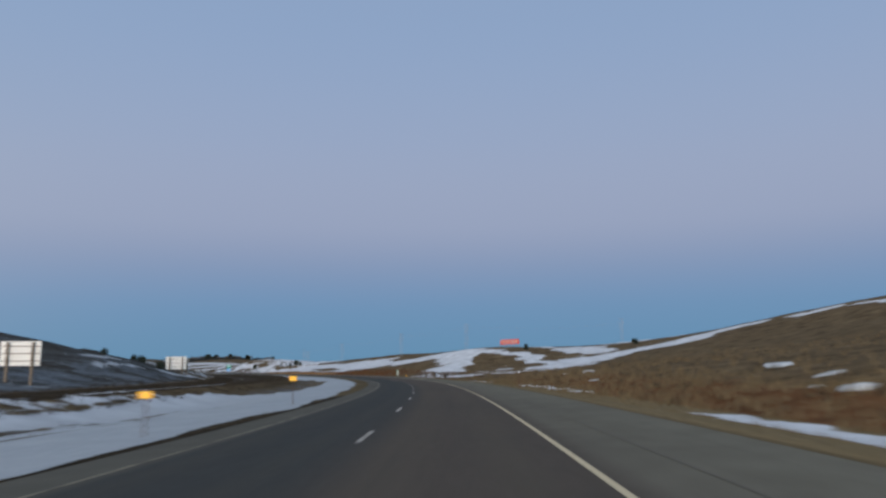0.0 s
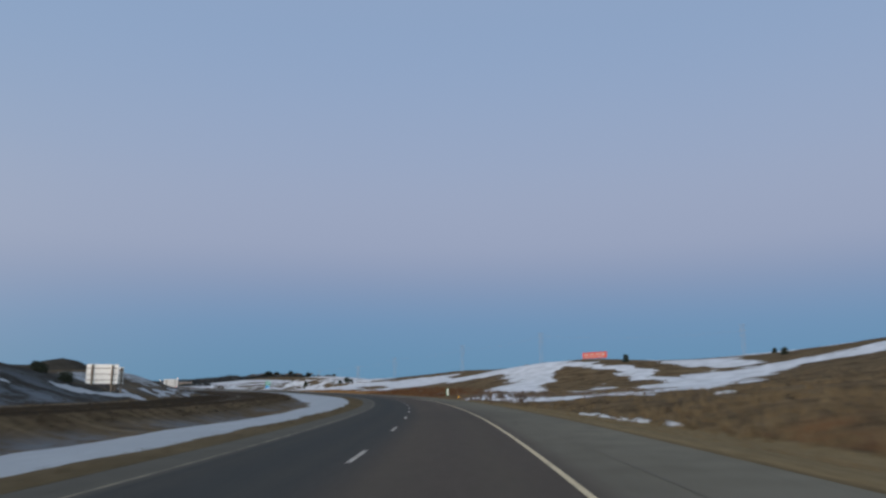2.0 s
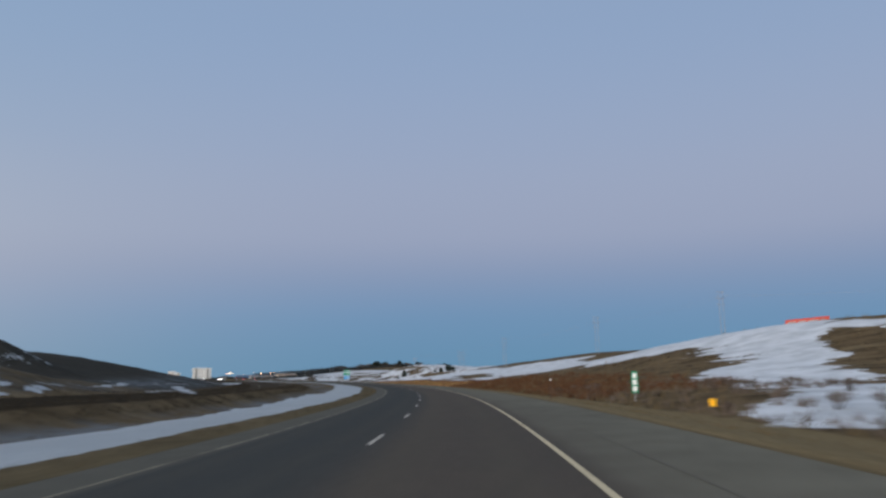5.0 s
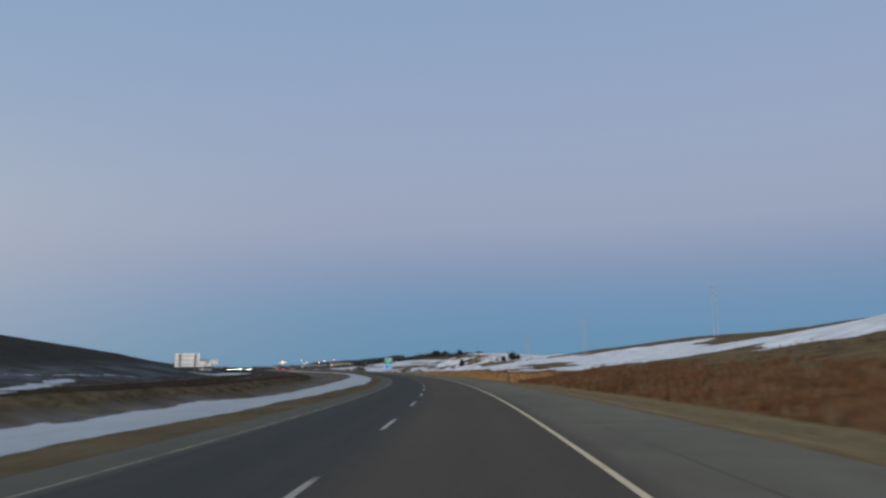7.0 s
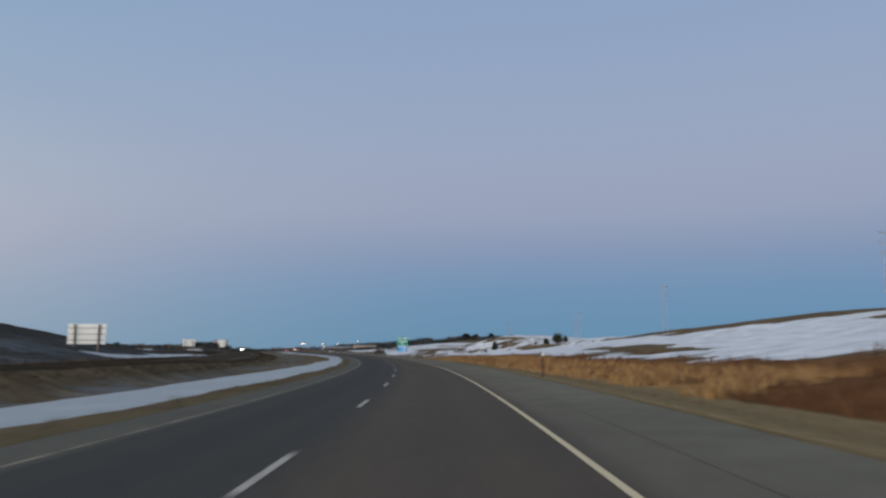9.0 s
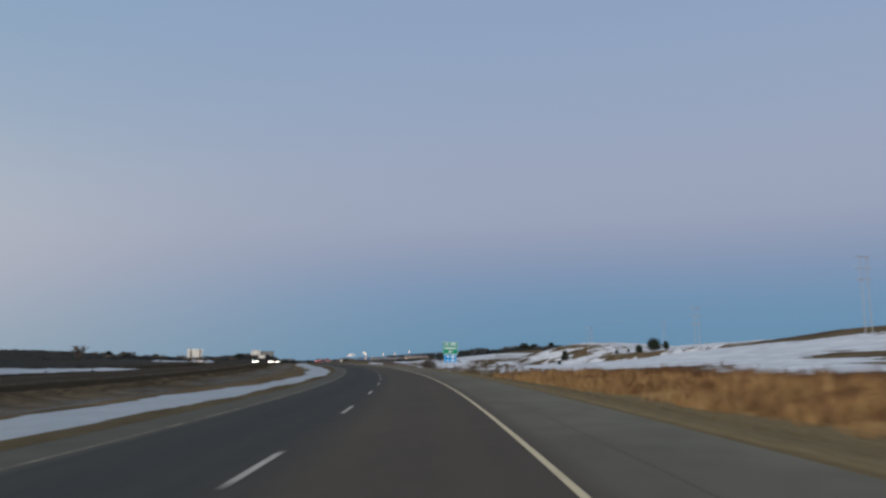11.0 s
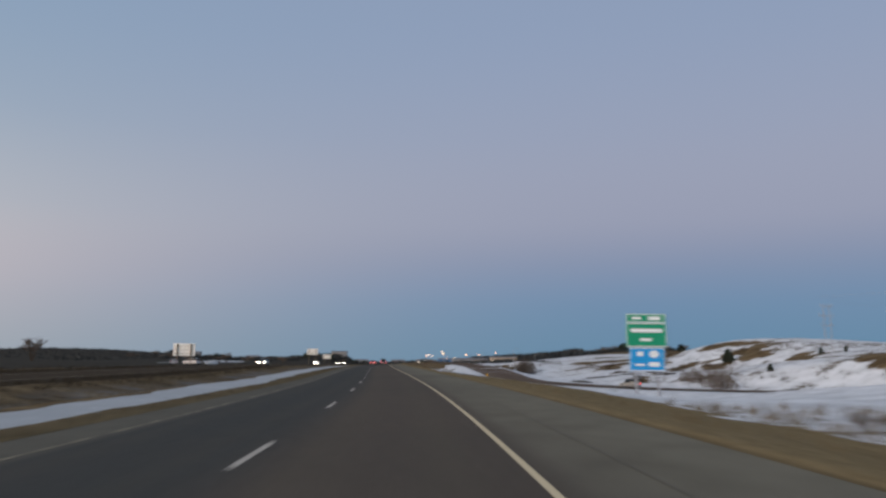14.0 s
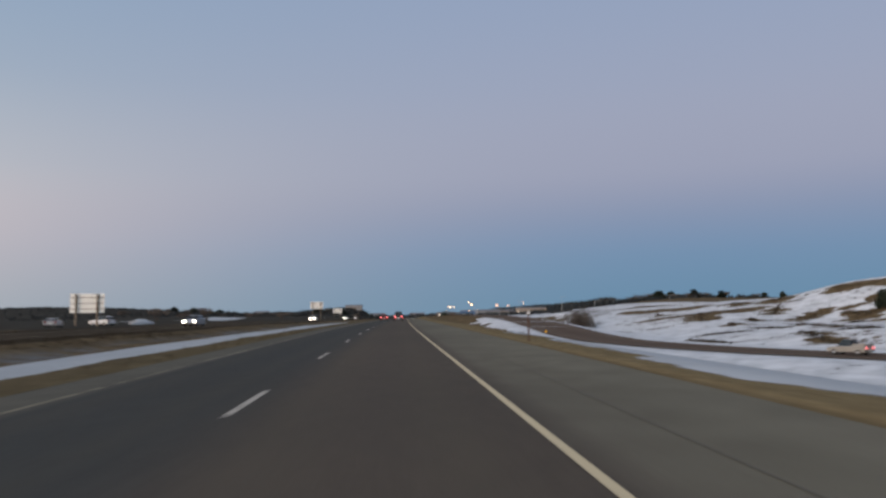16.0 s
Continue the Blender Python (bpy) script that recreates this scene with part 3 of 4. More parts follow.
frost = frost + hill_side * (0.85 - 0.55 * smooth(56, 68, GO) - 0.6 * smooth(165, 200, GS) * (1 - smooth(318, 340, GS)) - 0.3 * smooth(318, 340, GS)).clip(0, 1)
give(ground, "frost", frost)
give(ground, "dull", (0.95 - 0.5 * smooth(175, 215, GS) * (1 - smooth(310, 345, GS)) * (1 - smooth(75, 105, GO))) * smooth(42, 46, GO) + 0.35 * smooth(14.5, 17.0, GO) * (1 - smooth(22.0, 24.0, GO)))
# the narrow strip from 8.6 to 9.4 is edge shadow painted into the ground
give(ground, "dark", 0.95 * smooth(22.6, 24.6, GO) * (1 - smooth(41, 44.5, GO)) + 0.85 * smooth(8.55, 8.64, GO) * (1 - smooth(9.0, 9.45, GO)) + 0.55 * smooth(8.4, 8.7, GO) * (1 - smooth(9.6, 10.2, GO)) * (1 - smooth(40, 75, GS)))

# ---- carriageways ----
road_runs = np.concatenate([np.arange(-300, -20, 20), np.arange(-20, 760, 2.5), np.arange(760, 1200, 10), grow(1200, 4600, 30)])


def road_height(S, O):
    return -np.interp(S, RS, CROSS) * O


road_offs = np.array([-3.2, -2.9, -2.2, -1.3, -0.5, 0.0, 0.45, 0.9, 1.5, 1.9, 2.4, 2.9, 3.3, 3.75, 4.2, 4.6, 5.1, 5.5, 5.9, 6.5, 6.9, 7.28, 7.7, 8.2, 8.6])
road, QS, QO = sheet("road", road_runs, road_offs, road_height, ASPHALT)
tagged(road, "grey asphalt carriageway with paler shoulders", "road", kind="structure")
tracks = sum(np.exp(-((QO - c) / 0.38) ** 2) for c in (0.95, 2.75, 4.65, 6.4))
give(road, "wheel", tracks)
give(road, "paler", np.where(QO < -0.2, 0.72 + 0.28 * smooth(0.5, 2.2, -QO), np.where(QO > 7.25, 0.5, 0.0)))
# dimming painted across towards the left lane, same asphalt
give(road, "lane_dim", smooth(2.6, 4.4, QO))


def strip(name, s_list, o_list, half, material, parent, up):
    """A painted or sealed line along the road."""
    s, o = np.asarray(s_list, float), np.broadcast_to(np.asarray(o_list, float), np.shape(s_list))
    a, b = place(s, o - half, road_height(s, o - half) + up), place(s, o + half, road_height(s, o + half) + up)
    pts = np.concatenate([a, b])
    n = len(s)
    return link_mesh(name, pts, [(i, i + 1, n + i + 1, n + i) for i in range(n - 1)], material, parent)


line_runs = road_runs[road_runs < 1500]
tagged(strip("edge_line", line_runs, 0.0, 0.052, WHITE_PAINT, road, 0.006), "white edge line")
tagged(strip("edge_line", line_runs, 7.28, 0.055, YELLOW_PAINT, road, 0.006), "faded yellow edge line")
tagged(strip("joint", line_runs, -1.25 + 0.05 * np.sin(line_runs * 0.07), 0.016, SEAM, road, 0.005), "dark sealed joint in the shoulder")
for k in range(-4, 90):
    s0 = 3.97 + 12.19 * k
    s0 += float(np.interp(s0, [30, 100, 150, 180, 284, 345, 440, 510, 620], [1.0, -0.2, -1.3, -1.6, -5.1, -7.8, -10.9, -12.1, -12.4]))
    tagged(strip("lane_dash", [s0 - 1.55, s0, s0 + 1.55], 3.75, 0.06, WORN_PAINT, road, 0.006), "worn white lane dash")

for k in range(19, 27):
    s0 = 12.19 * k + 4.6 - 4.0
    tagged(strip("old_lane_dash", [s0 - 1.1, s0, s0 + 1.1], 3.75, 0.05, OLD_PAINT, road, 0.005), "faint leftover lane dash")

opposite, PS, PO = sheet("opposite_road", road_runs, np.array([OPP_IN, 26.6, 27.4, 29.2, 31.0, 32.8, 34.6, 36.0, OPP_OUT]), lambda S, O: lift(S, O), OLD_ASPHALT)
tagged(opposite, "carriageway for oncoming traffic beyond the median", "road", kind="structure")
give(opposite, "wheel", np.zeros(len(PS)))
give(opposite, "paler", np.where((PO < 27) | (PO > 35), 0.1, 0.0))
give(opposite, "lane_dim", np.zeros(len(PS)))


def opp_strip(name, o, half, material):
    s = line_runs
    a, b = place(s, o - half, lift(s, o - half) + 0.012), place(s, o + half, lift(s, o + half) + 0.012)
    n = len(s)
    return link_mesh(name, np.concatenate([a, b]), [(i, i + 1, n + i + 1, n + i) for i in range(n - 1)], material, opposite)


opp_strip("edge_line", 27.2, 0.05, OLD_PAINT)
opp_strip("edge_line", 34.8, 0.05, OLD_PAINT)

ramp_pts, ramp_faces, ramp_pale = [], [], []
for i, (s, o) in enumerate(zip(RAMP_S, RAMP_O)):
    j = min(i, len(RAMP_S) - 2)
    ds, do = RAMP_S[j + 1] - RAMP_S[j], RAMP_O[j + 1] - RAMP_O[j]
    ln = math.hypot(ds, do)
    wide = float(np.interp(s, (690, 780, 900, 1000), (1.0, 1.2, 1.25, 1.1)))
    for w in (-6.0 * wide, -3.2 * wide, 0.0, 3.2 * wide, 6.0 * wide):
        ps, po = s - do / ln * w, o + ds / ln * w
        low = float(ground_height(np.array([[ps]]), np.array([[po]]))[0, 0])
        ramp_pts.append(place(ps, po, low + 0.12))
        ramp_pale.append(0.45 if abs(w) < 3 else 0.9)
for i in range(len(RAMP_S) - 1):
    for j in range(4):
        a = i * 5 + j
        ramp_faces.append((a, a + 1, a + 6, a + 5))
ramp = tagged(link_mesh("ramp_road", ramp_pts, ramp_faces, RAMP_ASPHALT, None, True), "dark exit ramp curving across the snow", "road", kind="structure")
give(ramp, "wheel", np.zeros(len(ramp_pts)))
give(ramp, "paler", ramp_pale)
give(ramp, "lane_dim", np.zeros(len(ramp_pts)))


# ---- building blocks ----
def thing(name, at, label, category, group="", turn=0.0):
    ob = new(name)
    ob.empty_display_size = 0.3
    ob.matrix_world = Matrix.Translation(Vector(at)) @ Matrix.Rotation(turn, 4, "Z")
    return tagged(ob, label, category, group)


def part(name, bm, material, parent, label="", smooth_faces=False):
    me = bpy.data.meshes.new(name)
    bm.to_mesh(me)
    bm.free()
    me.materials.append(material)
    if smooth_faces:
        me.polygons.foreach_set("use_smooth", [True] * len(me.polygons))
    ob = new(name, me)
    ob.parent = parent
    return tagged(ob, label)


def box_bm(sx, sy, sz, x=0.0, y=0.0, z=0.0, bevel=0.0, bm=None):
    """A bevelled block; z is its underside."""
    bm = bm or bmesh.new()
    m = Matrix.Translation((x, y, z + sz / 2)) @ Matrix.Diagonal((sx, sy, sz, 1))
    made = bmesh.ops.create_cube(bm, size=1.0, matrix=m)
    if bevel:
        edges = list({e for v in made["verts"] for e in v.link_edges})
        bmesh.ops.bevel(bm, geom=edges, offset=bevel, segments=1, affect="EDGES")
    return bm


def tube_bm(path, r0, r1, sides=8, bm=None):
    """A tapered round bar along a path."""
    bm = bm or bmesh.new()
    rings = []
    n = len(path)
    for i, p in enumerate(path):
        p = Vector(p)
        d = (Vector(path[min(i + 1, n - 1)]) - Vector(path[max(i - 1, 0)])).normalized()
        u = d.orthogonal().normalized()
        w = d.cross(u)
        r = r0 + (r1 - r0) * i / max(n - 1, 1)
        rings.append([bm.verts.new(p + (u * math.cos(a) + w * math.sin(a)) * r) for a in (2 * math.pi * k / sides for k in range(sides))])
    for a, b in zip(rings, rings[1:]):
        for k in range(sides):
            bm.faces.new((a[k], a[(k + 1) % sides], b[(k + 1) % sides], b[k]))
    bm.faces.new(rings[0][::-1])
    bm.faces.new(rings[-1])
    return bm


def spot(s, o, up=0.0):
    """World place on the ground."""
    z = float(ground_height(np.array([[float(s)]]), np.array([[float(o)]]))[0, 0])
    return Vector(place(float(s), float(o), z + up))


def heading(s):
    return float(np.interp(s, RS, HEAD))


# ---- signs ----
def billboard(s, o, top, width, height, turn, label, group="roadside billboards"):
    """Seen from behind: pale panel, uprights and stringers. Its face looks along its own +y."""
    foot = spot(s, o)
    ob = thing("billboard", foot, label, "billboard", group, heading(s) + turn)
    head = top - foot.z
    low = head - height
    part("panel", box_bm(width, 0.12, height, z=low, bevel=0.02), PANEL_BACK, ob)
    for x in (-width * 0.31, width * 0.31):
        part("post", box_bm(0.28, 0.26, head - 0.1 + 0.6, x, -0.2, -0.6, 0.02), POST_WOOD, ob)
    for k in range(3):
        part("stringer", box_bm(width * 0.96, 0.06, 0.1, 0, -0.095, low + height * (0.18 + 0.3 * k), 0.01), POST_WOOD, ob)
    return ob


# ---- plants ----
def leaf_cloud(bm, rng, centre, radius, count, size, squash=1.0):
    c = Vector(centre)
    for _ in range(count):
        d = Vector((rng.gauss(0, 1), rng.gauss(0, 1), rng.gauss(0, 1))).normalized() * radius * rng.random() ** 0.45
        d.z *= squash
        u = Vector((rng.uniform(-1, 1), rng.uniform(-1, 1), rng.uniform(-0.4, 1))).normalized()
        w = u.orthogonal().normalized()
        q = size * rng.uniform(0.6, 1.4)
        p = c + d
        bm.faces.new([bm.verts.new(p + w * q * 0.35), bm.verts.new(p - w * q * 0.35), bm.verts.new(p + u * q)])


def juniper(name, at, height, width, seed, label, group):
    rng = random.Random(seed)
    ob = thing(name, at, label, "tree", group)
    part("trunk", tube_bm([(0, 0, -0.3), (0.05, 0.02, height * 0.4), (0.0, 0.05, height * 0.9)], 0.09 * height / 3, 0.02), BARK, ob)
    bm = bmesh.new()
    for k in range(34):
        h = rng.uniform(0.06, 0.95)
        r = width / 2 * (1 - 0.75 * h ** 1.5) * rng.uniform(0.5, 1.0)
        a = rng.uniform(0, 2 * math.pi)
        leaf_cloud(bm, rng, (math.cos(a) * r * 0.65, math.sin(a) * r * 0.65, h * height), width * 0.22, 60, height * 0.12)
    part("crown", bm, NEEDLE, ob)
    return ob


def bare_shrub(name, at, height, width, seed, label, group, stems=9, material=None):
    rng = random.Random(seed)
    ob = thing(name, at, label, "shrub", group)
    limbs, twigs = bmesh.new(), bmesh.new()
    for _ in range(stems):
        a, lean = rng.uniform(0, 2 * math.pi), rng.uniform(0.1, 0.5)
        r = width / 2 * lean * 2
        tip = Vector((math.cos(a) * r, math.sin(a) * r, height * rng.uniform(0.6, 1.0)))
        bend = tip * 0.5 + Vector((rng.uniform(-0.1, 0.1), rng.uniform(-0.1, 0.1), 0.1)) * height
        tube_bm([(math.cos(a) * 0.1, math.sin(a) * 0.1, -0.2), bend, tip], 0.03 * height / 2, 0.006, 5, limbs)
        for _ in range(16):
            f = rng.uniform(0.3, 1.0)
            p = bend * (1 - f) * 0.9 + tip * f
            d = Vector((rng.gauss(0, 1), rng.gauss(0, 1), rng.uniform(0.2, 1.4))).normalized() * height * rng.uniform(0.12, 0.3)
            w = d.orthogonal().normalized() * height * 0.012
            twigs.faces.new([twigs.verts.new(p - w), twigs.verts.new(p + w), twigs.verts.new(p + d)])
            for _ in range(3):
                q = p + d * rng.uniform(0.3, 0.9)
                e = Vector((rng.gauss(0, 1), rng.gauss(0, 1), rng.uniform(0, 1))).normalized() * height * rng.uniform(0.08, 0.2)
                twigs.faces.new([twigs.verts.new(q - w * 0.7), twigs.verts.new(q + w * 0.7), twigs.verts.new(q + e)])
    part("trunk", limbs, BARK, ob)
    part("crown", twigs, material or TWIG, ob)
    return ob


# backs of the billboards beyond the other carriageway
billboard(205, 51.2, 4.8, 4.9, 3.2, 0.16, "pale back of a wooden roadside billboard")
billboard(207.6, 49.3, 4.4, 1.6, 2.8, 0.2, "smaller pale billboard back beside a larger one")
billboard(97, 51.2, 5.0, 4.6, 3.0, 0.1, "pale back of a wooden roadside billboard")
billboard(456.3, 53.2, 5.0, 6.2, 3.5, 0.05, "pale billboard back with dark stringers")
billboard(692.6, 53.7, 6.1, 5.6, 3.2, 0.02, "pale billboard back with dark posts and stringers")
billboard(954, 46, 10.3, 6.5, 3.6, 0.0, "distant pale billboard back")
billboard(1120, 50, 9.0, 6.5, 3.4, 0.0, "distant pale billboard back")

# ---- guide sign on the right ----
def guide_sign():
    foot = spot(550.2, -18.5)
    ob = thing("guide_sign", foot, "large green exit sign over a blue services panel", "road sign", "", heading(545))
    top = 5.18 - foot.z
    low = top - 4.52
    for x in (-0.9, 0.9):
        part("post", box_bm(0.16, 0.16, top - 0.3 + 0.6, x, 0.14, -0.6, 0.02), POLE_GREY, ob, "grey steel sign post")
    tab = part("exit_panel", box_bm(3.25, 0.06, 0.70, 0, 0, top - 0.70, 0.02), GREEN_SHEET, ob, "green exit number panel")
    main = part("name_panel", box_bm(3.3, 0.06, 1.90, 0, 0, top - 2.63, 0.02), GREEN_SHEET, ob, "green panel with white lettering")
    blue = part("services_panel", box_bm(2.85, 0.06, 1.85, 0, 0, low, 0.02), BLUE_SHEET, ob, "blue services panel with white logos")
    for host, w, h, z in ((tab, 3.25, 0.70, top - 0.70), (main, 3.3, 1.90, top - 2.63), (blue, 2.85, 1.85, low)):
        for zz in (z + 0.02, z + h - 0.08):
            part("border", box_bm(w - 0.1, 0.01, 0.06, 0, -0.037, zz), WHITE_SHEET, host)
        for x in (-w / 2 + 0.06, w / 2 - 0.06):
            part("border", box_bm(0.04, 0.01, h - 0.1, x, -0.037, z + 0.05), WHITE_SHEET, host)
    # writing too blurred to read, as bars of its size
    for w, h, x, z, host in ((0.75, 0.20, -0.78, top - 0.45, tab), (1.0, 0.28, 0.66, top - 0.49, tab),
                             (2.55, 0.30, 0.0, top - 1.48, main), (0.95, 0.22, -0.05, top - 2.16, main),
                             (0.5, 0.34, -0.58, low + 1.18, blue), (0.8, 0.16, -0.6, low + 0.42, blue), (0.85, 0.34, 0.55, low + 0.36, blue)):
        part("lettering", box_bm(w, 0.01, h, x, -0.039, z, 0.0), WHITE_SHEET, host)
    bm = bmesh.new()
    bmesh.ops.create_cone(bm, cap_ends=True, segments=20, radius1=0.36, radius2=0.36, depth=0.012, matrix=Matrix.Translation((0.55, -0.039, low + 1.34)) @ Matrix.Rotation(math.pi / 2, 4, "X") @ Matrix.Diagonal((1.1, 0.8, 1, 1)))
    part("logo", bm, WHITE_SHEET, blue, "pale oval logo")
    return ob


guide_sign()


def hill_sign():
    """Long red board on the crest, lettering too far to read."""
    foot = spot(376, -122.5)
    ob = thing("hilltop_billboard", foot, "long red billboard with white lettering on the hill crest", "billboard", "", math.atan2(13.8, -9.6) + math.pi)
    base = 14.1 - foot.z
    part("panel", box_bm(16.4, 0.3, 2.7, 0, 0, base, 0.04), RED_SHEET, ob, "red sign face")
    for k in range(6):
        part("post", box_bm(0.22, 0.22, base + 0.9, -7.2 + k * 2.88, 0.0, -0.8, 0.02), POST_WOOD, ob)
    for x, w, z, h in ((-5.6, 3.2, 1.35, 0.7), (-1.6, 3.0, 1.35, 0.7), (2.6, 3.6, 1.35, 0.7), (6.2, 2.0, 1.1, 0.9), (-3.0, 7.5, 0.45, 0.4), (4.0, 5.0, 0.45, 0.4)):
        for y in (-0.16, 0.16):
            part("lettering", box_bm(w, 0.02, h, x, y, base + z, 0.0), FADED_WHITE, ob)
    return ob


hill_sign()


# ---- small posts ----
def delineator(s, o, kind="white"):
    foot = spot(s, o)
    ob = thing("delineator_post", foot, f"thin roadside post with a {kind} reflector", "post", "roadside posts", heading(s))
    part("post", box_bm(0.07, 0.05, 1.45, 0, 0, -0.25, 0.008), RUSTY_POST, ob)
    part("reflector", box_bm(0.085, 0.02, 0.11, 0, -0.037, 1.06, 0.008), REFLECTOR if kind == "white" else YELLOW_SHEET, ob, f"{kind} reflector")
    return ob


for s, o in ((52.5, -3.6), (140, -3.6), (222.5, -4.0), (313, -3.6), (353, -3.6), (394.5, -3.8), (442, -10.6), (594, -3.7)):
    delineator(s, o)

def yellow_marker(s, o, wide, high, low, label):
    """A yellow plate on a steel channel post; its emission stands in for returned headlight beams."""
    ob = thing("object_marker", spot(s, o), label, "road marker", "yellow road markers", heading(s))
    part("post", box_bm(0.035, 0.03, low + high + 0.4, 0, 0.03, -0.45, 0.006), RUSTY_POST, ob)
    plate = part("plate", box_bm(wide, 0.03, high, 0, -0.005, low, 0.012), YELLOW_SHEET, ob, "bright yellow plate")
    for z in (low + high * 0.22, low + high * 0.78):
        part("bolt", tube_bm([(0, -0.02, z), (0, -0.032, z)], 0.018, 0.014, 6), STEEL, plate)
    return ob


yellow_marker(40.9, 10.04, 0.38, 0.26, 1.25, "yellow plate on a post in the snowy median")
yellow_marker(20.5, 10.1, 0.36, 0.20, 1.01, "yellow plate on a low post in the snowy median")
yellow_marker(213.2, -10.0, 0.30, 0.36, 0.25, "yellow plate low over the dry verge")
yellow_marker(735.0, -31.6, 0.42, 0.42, 0.45, "yellow plate in the snow beside the ramp")


def mile_marker(s, o):
    foot = spot(s, o)
    ob = thing("mile_marker", foot, "narrow green and white mile marker on a post", "road sign", "", heading(s))
    part("post", box_bm(0.08, 0.06, 2.35, 0, 0.03, -0.4, 0.01), STEEL, ob)
    plate = part("plate", box_bm(0.42, 0.03, 1.4, 0, -0.02, 0.55, 0.02), GREEN_SHEET, ob, "green plate")
    # the bars glow slightly, as if headlights shone on them
    for z in (0.66, 1.08, 1.50):
        part("digit_bar", box_bm(0.26, 0.01, 0.33, 0, -0.04, z), REFLECTOR, plate)
    return ob


mile_marker(228.3, -10.5)


# ---- power line over the hills ----
def power_pole(s, o, tall):
    foot = spot(s, o)
    ob = thing("power_pole", foot, "tall wooden double-pole power line frame", "power pole", "power poles", heading(s) + 0.15)
    for x in (-0.7, 0.7):
        part("pole", tube_bm([(x, 0, -0.8), (x, 0, tall * 0.5), (x * 0.95, 0, tall)], 0.085, 0.06, 8), POLE_GREY, ob)
    for z, w in ((tall - 0.5, 2.8), (tall - 2.4, 3.6), (tall - 4.3, 2.8)):
        arm = part("crossarm", box_bm(w, 0.1, 0.12, 0, 0.09, z, 0.01), POLE_GREY, ob)
        for x in (-w / 2 + 0.15, w / 2 - 0.15):
            part("insulator", tube_bm([(x, 0.14, z + 0.2), (x, 0.14, z + 0.34), (x, 0.14, z + 0.5)], 0.07, 0.04, 6), STEEL, arm)
    return ob


poles = [power_pole(s, o, h) for s, o, h in ((320, -150, 15), (380, -98, 14), (439, -88.6, 14.5), (497, -77.5, 13), (556, -82, 12), (632, -85, 11), (705, -150, 12))]
for a, b in zip(poles, poles[1:]):
    pa, pb = a.matrix_world.translation, b.matrix_world.translation
    for x in (-1.5, 1.5):
        wire = []
        for k in range(9):
            q = k / 8
            p = pa.lerp(pb, q) + Vector((math.cos(a.matrix_world.to_euler().z) * x, math.sin(a.matrix_world.to_euler().z) * x, 0))
            wire.append(p - pa + Vector((0, 0, 12.5 - 3.0 * 4 * q * (1 - q) * 0.5)))
        ln = part("wire", tube_bm(wire, 0.008, 0.008, 4), POLE_GREY, a, "sagging power line")
        ln.matrix_parent_inverse = Matrix.Translation(pa).inverted() @ Matrix.Identity(4)
        ln.matrix_parent_inverse = a.matrix_world.inverted() @ Matrix.Translation(pa)


# ---- trees and shrubs ----
def round_thicket(at, height, width, seed, dense=False):
    """A dome of fine bare twigs on many thin stems."""
    rng = random.Random(seed)
    ob = thing("bare_shrub", at, "leafless brown thicket in the snow by the ramp", "shrub", "bare thickets")
    limbs, twigs = bmesh.new(), bmesh.new()
    for _ in range(16):
        a, r = rng.uniform(0, 2 * math.pi), width * 0.4 * rng.random() ** 0.5
        foot = Vector((math.cos(a) * r * 0.6, math.sin(a) * r * 0.6, -0.2))
        tube_bm([foot, foot + Vector((math.cos(a) * r * 0.3, math.sin(a) * r * 0.3, height * 0.5)), foot + Vector((math.cos(a) * r * 0.7, math.sin(a) * r * 0.7, height * 0.8))], 0.035, 0.01, 5, limbs)
    for _ in range(1900 if dense else 1000):
        a, r, h = rng.uniform(0, 2 * math.pi), rng.random() ** 0.5, rng.random()
        dome = math.sqrt(max(0.0, 1 - r * r)) * (0.8 + 0.2 * math.sin(3 * a + seed))
        p = Vector((math.cos(a) * r * width / 2, math.sin(a) * r * width / 2, height * dome * h))
        d = Vector((math.cos(a) * r + rng.gauss(0, 0.5), math.sin(a) * r + rng.gauss(0, 0.5), rng.uniform(0.2, 1.3))).normalized() * rng.uniform(0.3, 0.7)
        w = d.orthogonal().normalized() * (0.045 if dense else 0.034)
        twigs.faces.new([twigs.verts.new(p - w), twigs.verts.new(p + w), twigs.verts.new(p + d)])
    part("trunk", limbs, BARK, ob)
    part("crown", twigs, THICKET if dense else TWIG, ob)
    return ob


EVERGREEN = "dark evergreen juniper on the open hillside"
for k, (s, o, h, w) in enumerate(((198, 58.5, 1.3, 2.8), (195.5, 53.8, 1.3, 3.4), (192, 66, 1.0, 3.0), (203, 61, 1.1, 2.4), (276, -74, 2.1, 2.3), (252, -107, 1.7, 2.7), (268, -117, 1.4, 1.8), (616, -101, 3.2, 6.4), (620, -97.4, 2.2, 3.2), (606, -100, 2.2, 2.6), (738, -114, 3.8, 4.4), (703, -125.7, 1.5, 1.8), (692, -126.5, 1.4, 1.6), (638, -76, 1.2, 1.5),
                                  (812, -128, 3.0, 3.0))):
    juniper("juniper_tree", spot(s, o), h, w, 40 + k, EVERGREEN, "hillside junipers")
rng = random.Random(5)
far_tree = juniper("treeline_tree", spot(1560, -330), 6.5, 8.0, 91, "dark evergreen in a far treeline", "treeline trees")
far_bare = bare_shrub("bare_tree", spot(1568, -338), 6.0, 8.0, 92, "leafless grey tree in a far treeline", "treeline trees", 14)
